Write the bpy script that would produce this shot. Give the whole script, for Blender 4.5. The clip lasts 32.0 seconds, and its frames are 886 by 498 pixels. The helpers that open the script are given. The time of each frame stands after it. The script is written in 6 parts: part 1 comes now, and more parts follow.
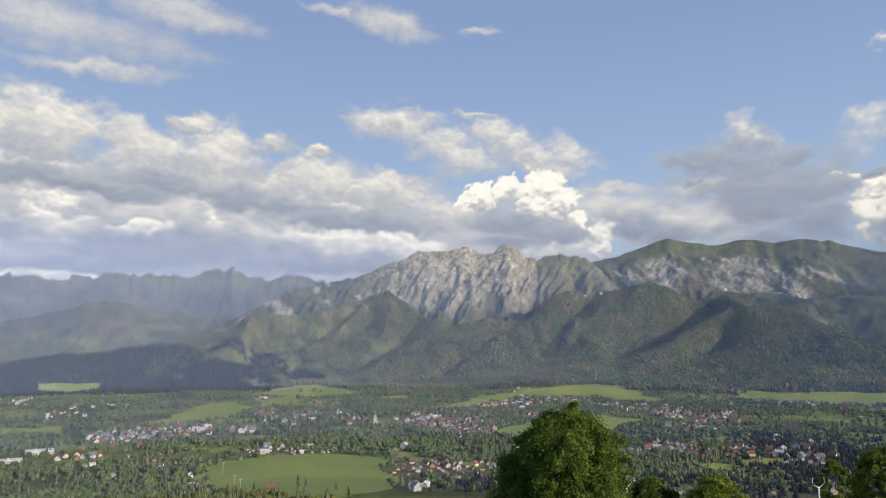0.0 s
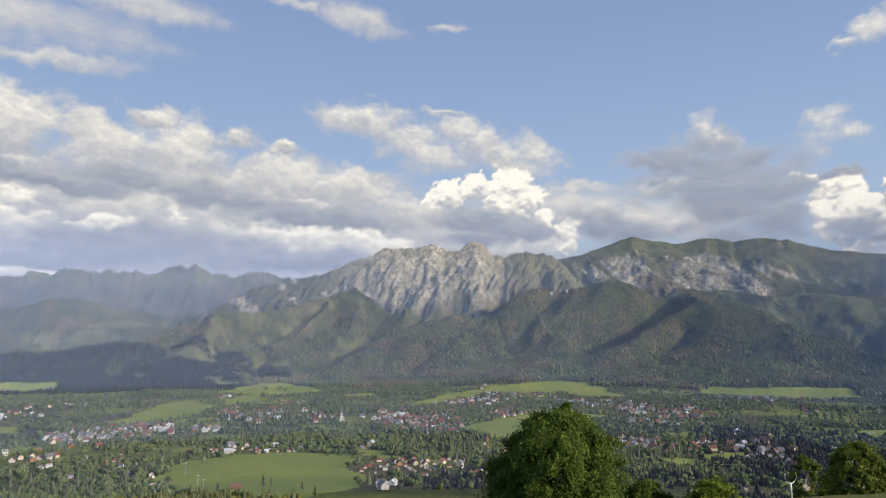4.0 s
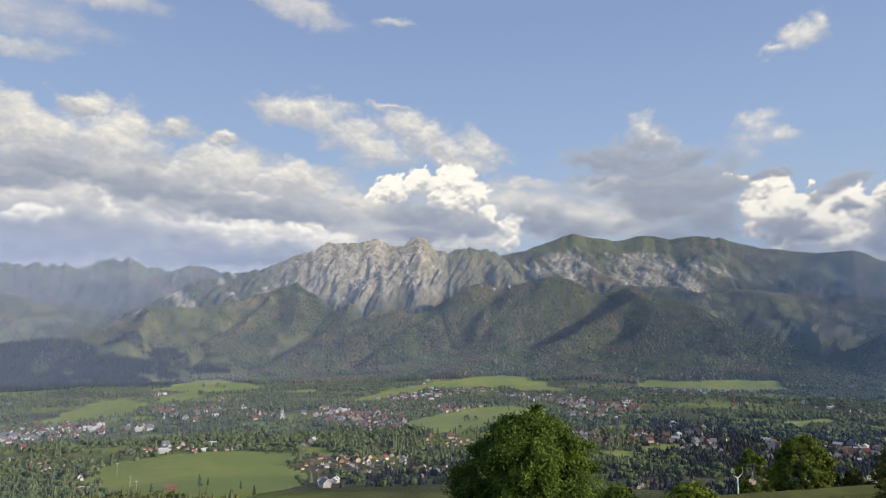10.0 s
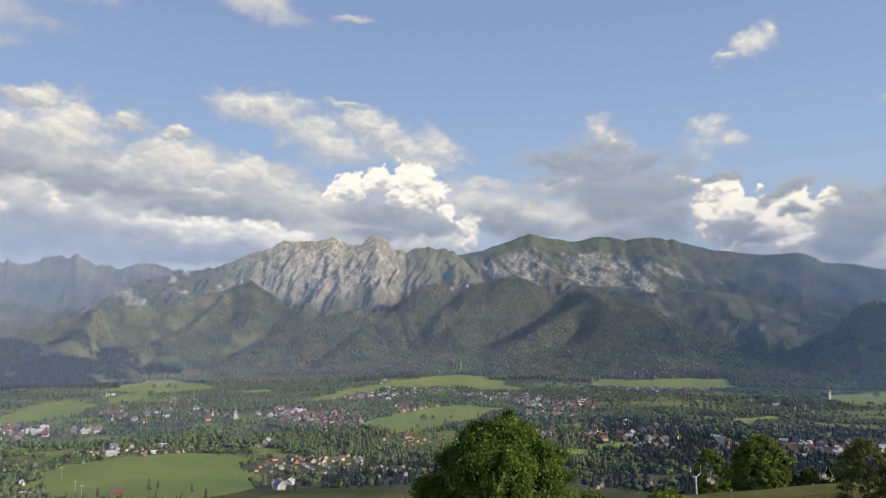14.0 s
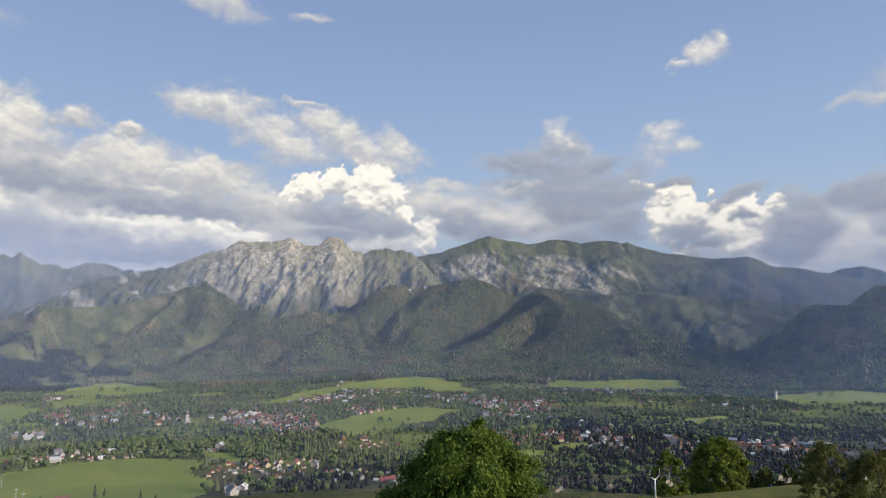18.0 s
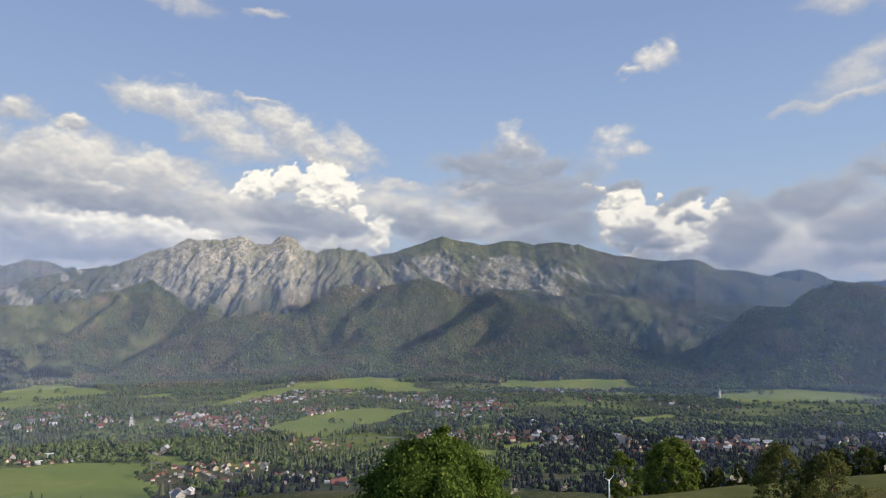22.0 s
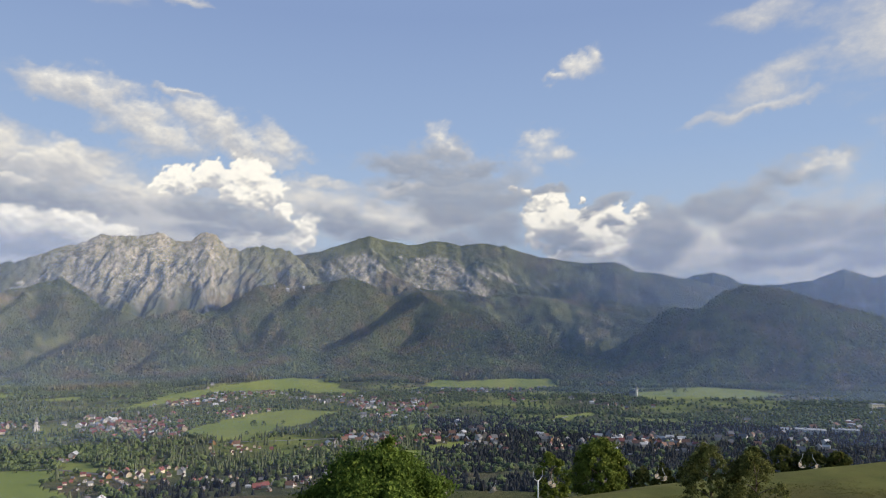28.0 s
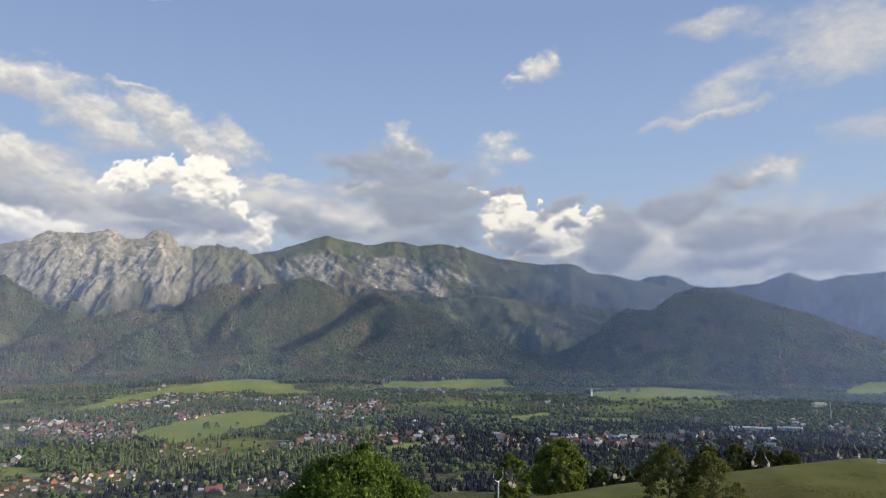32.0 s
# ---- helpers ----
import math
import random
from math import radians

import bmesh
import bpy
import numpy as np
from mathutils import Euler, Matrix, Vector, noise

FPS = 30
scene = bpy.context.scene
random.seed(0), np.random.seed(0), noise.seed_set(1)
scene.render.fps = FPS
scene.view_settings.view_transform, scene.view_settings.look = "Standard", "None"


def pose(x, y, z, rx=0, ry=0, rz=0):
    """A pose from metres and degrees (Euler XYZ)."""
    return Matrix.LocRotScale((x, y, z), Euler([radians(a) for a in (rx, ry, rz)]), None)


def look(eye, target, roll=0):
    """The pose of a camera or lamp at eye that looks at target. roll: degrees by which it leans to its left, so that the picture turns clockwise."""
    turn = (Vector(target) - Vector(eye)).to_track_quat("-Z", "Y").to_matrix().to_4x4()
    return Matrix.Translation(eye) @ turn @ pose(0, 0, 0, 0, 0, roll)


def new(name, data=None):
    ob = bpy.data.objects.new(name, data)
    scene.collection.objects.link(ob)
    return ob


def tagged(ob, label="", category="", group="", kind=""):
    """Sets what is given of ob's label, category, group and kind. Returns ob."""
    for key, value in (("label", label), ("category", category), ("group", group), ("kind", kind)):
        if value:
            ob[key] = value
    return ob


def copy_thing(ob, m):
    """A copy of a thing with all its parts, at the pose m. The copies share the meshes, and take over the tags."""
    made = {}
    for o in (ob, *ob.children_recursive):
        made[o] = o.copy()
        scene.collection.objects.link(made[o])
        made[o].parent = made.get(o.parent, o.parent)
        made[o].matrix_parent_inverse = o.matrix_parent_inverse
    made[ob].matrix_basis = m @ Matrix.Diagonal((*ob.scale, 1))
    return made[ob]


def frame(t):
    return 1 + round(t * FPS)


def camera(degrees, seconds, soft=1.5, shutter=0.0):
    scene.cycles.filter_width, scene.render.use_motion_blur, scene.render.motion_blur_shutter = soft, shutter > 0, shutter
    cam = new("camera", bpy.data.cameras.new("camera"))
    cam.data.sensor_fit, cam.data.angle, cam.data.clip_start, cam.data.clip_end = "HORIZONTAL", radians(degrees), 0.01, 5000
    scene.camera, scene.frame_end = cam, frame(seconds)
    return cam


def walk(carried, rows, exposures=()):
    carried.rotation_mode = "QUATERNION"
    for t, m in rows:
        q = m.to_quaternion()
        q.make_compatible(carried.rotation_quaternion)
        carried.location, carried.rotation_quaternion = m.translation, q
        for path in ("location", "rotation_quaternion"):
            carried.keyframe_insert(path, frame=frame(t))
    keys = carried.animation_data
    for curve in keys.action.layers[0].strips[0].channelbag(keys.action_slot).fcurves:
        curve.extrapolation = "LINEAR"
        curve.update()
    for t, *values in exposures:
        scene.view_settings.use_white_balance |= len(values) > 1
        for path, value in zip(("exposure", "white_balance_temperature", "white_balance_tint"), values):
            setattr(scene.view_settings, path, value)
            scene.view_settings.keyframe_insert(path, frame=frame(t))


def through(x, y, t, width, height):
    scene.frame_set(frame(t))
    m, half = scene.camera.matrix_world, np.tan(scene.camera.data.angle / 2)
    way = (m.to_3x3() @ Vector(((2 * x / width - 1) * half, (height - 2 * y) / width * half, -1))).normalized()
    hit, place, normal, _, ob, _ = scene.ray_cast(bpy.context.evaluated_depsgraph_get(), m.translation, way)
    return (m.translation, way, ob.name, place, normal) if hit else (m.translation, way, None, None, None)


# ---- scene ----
cam = camera(65.83, 32.0, 1.1)
# seconds, eye x, y, z, yaw, pitch, roll
PATH = [
    (0.0, 0.00, 0.00, 0.00, 10.19, 7.52, -0.18),
    (0.5, -0.28, 0.38, -0.01, 9.91, 7.53, -0.16),
    (1.0, -0.56, 0.77, -0.01, 9.59, 7.52, -0.14),
    (1.5, -0.82, 1.15, -0.02, 9.27, 7.48, -0.08),
    (2.0, -1.07, 1.54, -0.02, 8.96, 7.45, -0.12),
    (2.5, -1.31, 1.93, -0.02, 8.57, 7.43, -0.12),
    (3.0, -1.53, 2.32, -0.02, 8.16, 7.39, -0.14),
    (3.5, -1.75, 2.72, -0.02, 7.78, 7.35, -0.10),
    (5.5, -2.53, 4.29, -0.02, 6.34, 7.13, -0.04),
    (6.0, -2.70, 4.69, -0.01, 5.97, 7.09, -0.01),
    (6.5, -2.86, 5.08, -0.01, 5.62, 7.05, -0.02),
    (7.0, -3.01, 5.47, -0.00, 5.23, 7.03, 0.03),
    (7.5, -3.16, 5.87, 0.01, 4.85, 7.02, 0.07),
    (8.0, -3.30, 6.26, 0.01, 4.48, 7.00, 0.04),
    (8.5, -3.43, 6.65, 0.02, 4.09, 6.99, 0.09),
    (9.0, -3.55, 7.03, 0.03, 3.66, 6.94, 0.07),
    (9.5, -3.67, 7.42, 0.04, 3.17, 6.93, 0.06),
    (10.0, -3.78, 7.80, 0.05, 2.67, 6.92, 0.04),
    (10.5, -3.89, 8.18, 0.06, 2.25, 6.90, 0.06),
    (11.0, -3.99, 8.56, 0.08, 1.77, 6.91, 0.08),
    (11.5, -4.09, 8.93, 0.09, 1.33, 6.91, 0.05),
    (12.0, -4.18, 9.30, 0.10, 0.86, 6.90, 0.02),
    (12.5, -4.26, 9.66, 0.12, 0.42, 6.90, -0.00),
    (13.0, -4.34, 10.02, 0.13, -0.00, 6.90, 0.00),
    (13.5, -4.42, 10.38, 0.15, -0.41, 6.89, -0.02),
    (14.0, -4.49, 10.73, 0.16, -0.87, 6.86, 0.00),
    (14.5, -4.56, 11.08, 0.18, -1.30, 6.86, -0.02),
    (16.5, -4.81, 12.41, 0.25, -3.05, 6.94, -0.03),
    (17.0, -4.87, 12.72, 0.27, -3.50, 6.96, -0.01),
    (17.5, -4.93, 13.03, 0.29, -3.98, 6.98, -0.06),
    (18.0, -4.98, 13.33, 0.32, -4.40, 7.00, -0.01),
    (18.5, -5.03, 13.63, 0.34, -4.85, 7.01, -0.03),
    (19.0, -5.09, 13.92, 0.36, -5.35, 7.02, 0.00),
    (19.5, -5.14, 14.20, 0.38, -5.83, 7.02, 0.00),
    (20.0, -5.19, 14.47, 0.40, -6.36, 7.02, 0.00),
    (20.5, -5.25, 14.73, 0.43, -6.87, 7.02, 0.03),
    (21.0, -5.30, 14.98, 0.45, -7.37, 7.02, 0.01),
    (21.5, -5.35, 15.23, 0.48, -7.84, 7.02, -0.03),
    (22.0, -5.41, 15.46, 0.50, -8.32, 7.02, -0.08),
    (22.5, -5.47, 15.69, 0.52, -8.84, 7.01, -0.04),
    (23.0, -5.53, 15.90, 0.55, -9.33, 7.02, -0.04),
    (23.5, -5.59, 16.11, 0.58, -9.79, 7.02, -0.02),
    (24.0, -5.65, 16.30, 0.60, -10.27, 7.02, -0.06),
    (24.5, -5.72, 16.49, 0.63, -10.81, 7.01, -0.03),
    (25.0, -5.79, 16.66, 0.65, -11.31, 7.02, -0.16),
    (25.5, -5.87, 16.82, 0.68, -11.96, 7.01, -0.09),
    (27.5, -6.20, 17.35, 0.79, -13.95, 7.04, -0.12),
    (28.0, -6.30, 17.45, 0.82, -14.47, 7.04, -0.11),
    (28.5, -6.40, 17.53, 0.85, -14.99, 7.03, -0.14),
    (29.0, -6.51, 17.61, 0.87, -15.53, 7.04, -0.18),
    (29.5, -6.62, 17.67, 0.90, -16.02, 7.06, -0.20),
    (30.0, -6.74, 17.71, 0.93, -16.56, 7.07, -0.20),
    (30.5, -6.86, 17.74, 0.96, -17.05, 7.08, -0.17),
    (31.0, -7.00, 17.76, 0.99, -17.40, 7.09, -0.22),
    (31.5, -7.14, 17.76, 1.02, -17.73, 7.10, -0.21),
    (32.0, -7.28, 17.75, 1.05, -18.02, 7.09, -0.21),
]
walk(cam, [(t, pose(x, y, z, 90 + pitch, roll, yaw)) for t, x, y, z, yaw, pitch, roll in PATH])

# ---- light ----
SUN_AZ, SUN_EL = 113.0, 19.0
world = bpy.data.worlds.new("evening_sky")
scene.world = world
world.use_nodes = True
wn = world.node_tree
sky = wn.nodes.new("ShaderNodeTexSky")
sky.sky_type, sky.sun_disc = "NISHITA", False
sky.sun_elevation, sky.sun_rotation = radians(SUN_EL), radians(SUN_AZ)
wn.links.new(sky.outputs[0], wn.nodes["Background"].inputs[0])
wn.nodes["Background"].inputs[1].default_value = 0.19
sun = new("sun", bpy.data.lights.new("sun", "SUN"))
sun.data.energy, sun.data.angle, sun.data.color = 5.2, radians(0.53), (1.0, 0.87, 0.72)
sun_way = Vector((math.sin(radians(SUN_AZ)) * math.cos(radians(SUN_EL)), math.cos(radians(SUN_AZ)) * math.cos(radians(SUN_EL)), math.sin(radians(SUN_EL))))
sun.matrix_world = look(sun_way * 300, (0, 0, 0))


# ---- noise ----
def hash2(i, j, seed):
    h = (i.astype(np.int64) * 374761393 + j.astype(np.int64) * 668265263 + seed * 1442695041) & 0xFFFFFFFF
    h = ((h ^ (h >> 13)) * 1274126177) & 0xFFFFFFFF
    return ((h ^ (h >> 16)) & 0xFFFF).astype(np.float32) / 65535.0


def vnoise(x, y, seed=0):
    """Smooth noise from -1 to 1."""
    i, j = np.floor(x), np.floor(y)
    u, v = x - i, y - j
    u, v = u * u * u * (u * (u * 6 - 15) + 10), v * v * v * (v * (v * 6 - 15) + 10)
    a, b = hash2(i, j, seed), hash2(i + 1, j, seed)
    c, d = hash2(i, j + 1, seed), hash2(i + 1, j + 1, seed)
    return 2 * (a + (b - a) * u + (c - a) * v + (a - b - c + d) * u * v) - 1


def fbm(x, y, octaves=4, seed=0, gain=0.5):
    out, amp, tot = 0, 1.0, 0.0
    for k in range(octaves):
        out = out + amp * vnoise(x * 2.03 ** k + 17.3 * k, y * 2.03 ** k - 9.1 * k, seed + k)
        tot += amp
        amp *= gain
    return out / tot


def billow(x, y, octaves=4, seed=0):
    out, amp, tot = 0, 1.0, 0.0
    for k in range(octaves):
        out = out + amp * np.abs(vnoise(x * 2.07 ** k + 5.1 * k, y * 2.07 ** k + 3.7 * k, seed + k))
        tot += amp
        amp *= 0.5
    return out / tot


def sstep(a, b, x):
    u = np.clip((x - a) / (b - a), 0, 1)
    return u * u * (3 - 2 * u)


# ---- mesh helpers ----
def np_mesh(name, verts, faces, mats=(), index=None, smooth=False):
    me = bpy.data.meshes.new(name)
    faces = np.asarray(faces, np.int32)
    n, k = faces.shape
    me.vertices.add(len(verts))
    me.vertices.foreach_set("co", np.asarray(verts, np.float32).ravel())
    me.loops.add(n * k)
    me.loops.foreach_set("vertex_index", faces.ravel())
    me.polygons.add(n)
    me.polygons.foreach_set("loop_start", np.arange(0, n * k, k, dtype=np.int32))
    me.polygons.foreach_set("loop_total", np.full(n, k, np.int32))
    for m in mats:
        me.materials.append(m)
    if index is not None:
        me.polygons.foreach_set("material_index", np.asarray(index, np.int32))
    me.polygons.foreach_set("use_smooth", np.full(n, smooth, bool))
    me.update(calc_edges=True)
    return me


def bm_mesh(name, bm, mats=(), smooth=False):
    me = bpy.data.meshes.new(name)
    bmesh.ops.recalc_face_normals(bm, faces=bm.faces)
    for fc in bm.faces:
        fc.smooth = smooth
    bm.to_mesh(me)
    bm.free()
    for m in mats:
        me.materials.append(m)
    return me


def part(name, me, parent=None, label="", m=None):
    """Link a mesh as one object under a thing or a part."""
    ob = new(name, me)
    ob.parent = parent
    if m is not None:
        ob.matrix_basis = m
    return tagged(ob, label)


def box(bm, x0, x1, y0, y1, z0, z1, bevel=0.0):
    r = bmesh.ops.create_cube(bm, size=1.0, matrix=Matrix.Translation(((x0 + x1) / 2, (y0 + y1) / 2, (z0 + z1) / 2)) @ Matrix.Diagonal((x1 - x0, y1 - y0, z1 - z0, 1)))
    if bevel:
        es = {e for v in r["verts"] for e in v.link_edges}
        bmesh.ops.bevel(bm, geom=list(es), offset=bevel, segments=1, affect="EDGES")


def tube(bm, points, radii, sides=8):
    """A tapered tube along points."""
    rings = []
    for i, (p, r) in enumerate(zip(points, radii)):
        p = Vector(p)
        a, b = Vector(points[max(i - 1, 0)]), Vector(points[min(i + 1, len(points) - 1)])
        q = (b - a).to_track_quat("Z", "Y")
        rings.append([bm.verts.new(p + q @ Vector((r * math.cos(2 * math.pi * k / sides), r * math.sin(2 * math.pi * k / sides), 0))) for k in range(sides)])
    for a, b in zip(rings, rings[1:]):
        for k in range(sides):
            bm.faces.new((a[k], a[(k + 1) % sides], b[(k + 1) % sides], b[k]))
    bm.faces.new(rings[0][::-1])
    bm.faces.new(rings[-1])


# ---- materials ----
def mat(name, rough=0.8, metal=0.0):
    m = bpy.data.materials.new(name)
    m.use_nodes = True
    b = m.node_tree.nodes["Principled BSDF"]
    b.inputs["Roughness"].default_value, b.inputs["Metallic"].default_value = rough, metal
    b.inputs["Specular IOR Level"].default_value = 0.25
    return m, m.node_tree, b


def nd(nt, kind, **kw):
    n = nt.nodes.new(kind)
    for k, v in kw.items():
        n.inputs[k.replace("_", " ")].default_value = v
    return n


def mixc(nt, fac, a, b):
    n = nt.nodes.new("ShaderNodeMix")
    n.data_type = "RGBA"
    for sock, val in ((n.inputs[0], fac), (n.inputs[6], a), (n.inputs[7], b)):
        if hasattr(val, "is_linked"):
            nt.links.new(val, sock)
        elif isinstance(val, (int, float)):
            sock.default_value = val
        else:
            sock.default_value = (*val, 1)
    return n.outputs[2]


def ramp(nt, src, stops):
    n = nt.nodes.new("ShaderNodeValToRGB")
    els = n.color_ramp.elements
    while len(els) < len(stops):
        els.new(0.5)
    for e, (p, c) in zip(els, stops):
        e.position, e.color = p, (*c, 1) if len(c) == 3 else c
    nt.links.new(src, n.inputs[0])
    return n.outputs[0]


def noise_out(nt, scale, detail=4, rough=0.55, coords=None, stretch=None):
    n = nd(nt, "ShaderNodeTexNoise", Scale=scale, Detail=detail, Roughness=rough)
    if coords is None:
        coords = nt.nodes.new("ShaderNodeTexCoord").outputs["Object"]
    if stretch:
        mp = nt.nodes.new("ShaderNodeMapping")
        mp.inputs["Scale"].default_value = stretch
        nt.links.new(coords, mp.inputs[0])
        coords = mp.outputs[0]
    nt.links.new(coords, n.inputs["Vector"])
    return n.outputs[0]


def bump(nt, bsdf, src, strength, dist):
    n = nd(nt, "ShaderNodeBump", Strength=strength, Distance=dist)
    nt.links.new(src, n.inputs["Height"])
    nt.links.new(n.outputs[0], bsdf.inputs["Normal"])


def speckled(name, dark, light, scale=2.0, rough=0.8, metal=0.0, rel=0.2, island=False, detail=5):
    """A plain surface with grain, stains and, per thing or per leaf, a shade of its own."""
    m, nt, b = mat(name, rough, metal)
    f = noise_out(nt, scale, detail)
    g = noise_out(nt, scale * 0.13, 3)
    c = mixc(nt, ramp(nt, f, [(0.3, (0, 0, 0)), (0.7, (1, 1, 1))]), dark, light)
    mean = tuple((p + q) / 2 for p, q in zip(dark, light))
    c = mixc(nt, ramp(nt, g, [(0.35, (0, 0, 0)), (0.75, (0.6, 0.6, 0.6))]), c, tuple(0.8 * v for v in mean))
    if island:
        rnd = nt.nodes.new("ShaderNodeNewGeometry").outputs["Random Per Island"]
    else:
        rnd = nt.nodes.new("ShaderNodeObjectInfo").outputs["Random"]
    hsv = nt.nodes.new("ShaderNodeHueSaturation")
    vr = nt.nodes.new("ShaderNodeMapRange")
    vr.inputs["To Min"].default_value, vr.inputs["To Max"].default_value = 0.72, 1.28
    nt.links.new(rnd, vr.inputs[0])
    nt.links.new(vr.outputs[0], hsv.inputs["Value"])
    nt.links.new(c, hsv.inputs["Color"])
    nt.links.new(hsv.outputs[0], b.inputs["Base Color"])
    if rel:
        bump(nt, b, f, rel, 0.05)
    return m


def foliage(name, stops, through=0.3, stands=None):
    """Leaves: each leaf or clump has a shade of its own, and some light comes through."""
    m, nt, b = mat(name, 0.7)
    b.inputs["Specular IOR Level"].default_value = 0.08
    rnd = nt.nodes.new("ShaderNodeNewGeometry").outputs["Random Per Island"]
    n = noise_out(nt, 0.8, 4)
    add = nt.nodes.new("ShaderNodeMath")
    add.operation = "MULTIPLY_ADD"
    nt.links.new(rnd, add.inputs[0])
    add.inputs[1].default_value = 0.6
    sub = nt.nodes.new("ShaderNodeMath")
    sub.operation = "MULTIPLY_ADD"
    sub.inputs[1].default_value, sub.inputs[2].default_value = 1.5, -0.55
    nt.links.new(n, sub.inputs[0])
    nt.links.new(sub.outputs[0], add.inputs[2])
    c = ramp(nt, add.outputs[0], stops)
    if stands:
        # stands of other kinds of tree, some hundred metres across
        for scale, tone, lo, hi, most in stands:
            c = mixc(nt, ramp(nt, noise_out(nt, scale, 6, 0.65), [(lo, (0, 0, 0)), (hi, (most, most, most))]), c, tone)
    nt.links.new(c, b.inputs["Base Color"])
    if through:
        tr = nt.nodes.new("ShaderNodeBsdfTranslucent")
        nt.links.new(c, tr.inputs[0])
        mx = nt.nodes.new("ShaderNodeMixShader")
        mx.inputs[0].default_value = through
        nt.links.new(b.outputs[0], mx.inputs[1])
        nt.links.new(tr.outputs[0], mx.inputs[2])
        nt.links.new(mx.outputs[0], nt.nodes["Material Output"].inputs[0])
    return m


def ground_material():
    """Turf, woodland floor, fell grass and limestone, told apart by the land cover."""
    m, nt, b = mat("land", 0.95)
    b.inputs["Specular IOR Level"].default_value = 0.1
    co = nt.nodes.new("ShaderNodeTexCoord").outputs["Object"]

    def att(n):
        a = nt.nodes.new("ShaderNodeAttribute")
        a.attribute_name = n
        return a.outputs["Fac"]
    big, mid, fine = noise_out(nt, 0.004, 5, 0.6, co), noise_out(nt, 0.03, 5, 0.65, co), noise_out(nt, 0.35, 4, 0.6, co)
    blades = noise_out(nt, 3.0, 5, 0.7, co)
    turf = mixc(nt, ramp(nt, mid, [(0.3, (0, 0, 0)), (0.7, (1, 1, 1))]), (0.185, 0.225, 0.05), (0.27, 0.295, 0.075))
    patch = noise_out(nt, 0.09, 5, 0.65, co, (0.5, 1.0, 1.0))
    turf = mixc(nt, ramp(nt, patch, [(0.42, (0, 0, 0)), (0.66, (0.6, 0.6, 0.6))]), turf, (0.20, 0.21, 0.05))
    mown = noise_out(nt, 0.011, 2, 0.4, co, (1.0, 0.6, 1.0))
    turf = mixc(nt, ramp(nt, mown, [(0.5, (0, 0, 0)), (0.53, (0.55, 0.55, 0.55))]), turf, (0.14, 0.20, 0.045))
    turf = mixc(nt, ramp(nt, fine, [(0.35, (0, 0, 0)), (0.75, (0.5, 0.5, 0.5))]), turf, (0.18, 0.21, 0.045))
    turf = mixc(nt, ramp(nt, blades, [(0.4, (0, 0, 0)), (0.7, (0.45, 0.45, 0.45))]), turf, (0.22, 0.24, 0.07))
    streak = noise_out(nt, 0.16, 8, 0.7, co, (1.0, 0.35, 1.0))
    # dry olive grass, its tone darkened further for shade on the near meadow
    dry_shade = mixc(nt, ramp(nt, streak, [(0.36, (0, 0, 0)), (0.62, (1, 1, 1))]), (0.055, 0.05, 0.015), (0.165, 0.14, 0.042))
    dry_shade = mixc(nt, ramp(nt, blades, [(0.35, (0, 0, 0)), (0.7, (0.35, 0.35, 0.35))]), dry_shade, (0.095, 0.083, 0.024))
    dry_shade = mixc(nt, ramp(nt, patch, [(0.5, (0, 0, 0)), (0.7, (0.7, 0.7, 0.7))]), dry_shade, (0.11, 0.075, 0.035))
    turf = mixc(nt, att("dry_shade"), turf, dry_shade)
    wood = mixc(nt, ramp(nt, mid, [(0.35, (0, 0, 0)), (0.65, (1, 1, 1))]), (0.05, 0.062, 0.032), (0.09, 0.10, 0.048))
    wood = mixc(nt, ramp(nt, big, [(0.45, (0, 0, 0)), (0.62, (1, 1, 1))]), wood, (0.085, 0.092, 0.045))
    fell = mixc(nt, ramp(nt, mid, [(0.3, (0, 0, 0)), (0.7, (1, 1, 1))]), (0.085, 0.10, 0.045), (0.165, 0.165, 0.075))
    fell = mixc(nt, ramp(nt, big, [(0.5, (0, 0, 0)), (0.66, (0.8, 0.8, 0.8))]), fell, (0.17, 0.13, 0.095))
    turned = nt.nodes.new("ShaderNodeMapping")
    turned.inputs["Rotation"].default_value = (0, radians(-30), 0)
    nt.links.new(co, turned.inputs[0])
    strata = noise_out(nt, 0.075, 8, 0.74, turned.outputs[0], (1.0, 1.0, 0.2))
    beds = nd(nt, "ShaderNodeTexWave", Scale=0.028, Distortion=14.0, Detail=6.0, Detail_Scale=1.6, Detail_Roughness=0.7)
    nt.links.new(turned.outputs[0], beds.inputs["Vector"])
    grit = noise_out(nt, 0.12, 9, 0.75, co)
    stone = mixc(nt, ramp(nt, strata, [(0.41, (0, 0, 0)), (0.58, (1, 1, 1))]), (0.15, 0.145, 0.12), (0.53, 0.475, 0.37))
    stone = mixc(nt, ramp(nt, beds.outputs["Fac"], [(0.1, (0.5, 0.5, 0.5)), (0.42, (0, 0, 0))]), stone, (0.17, 0.17, 0.145))
    stone = mixc(nt, ramp(nt, grit, [(0.53, (0, 0, 0)), (0.66, (0.75, 0.75, 0.75))]), stone, (0.60, 0.54, 0.43))
    stone = mixc(nt, ramp(nt, grit, [(0.30, (0.6, 0.6, 0.6)), (0.45, (0, 0, 0))]), stone, (0.085, 0.10, 0.07))
    stone = mixc(nt, ramp(nt, mid, [(0.5, (0, 0, 0)), (0.7, (0.75, 0.75, 0.75))]), stone, (0.10, 0.115, 0.055))
    scrub = noise_out(nt, 0.009, 7, 0.65, co)
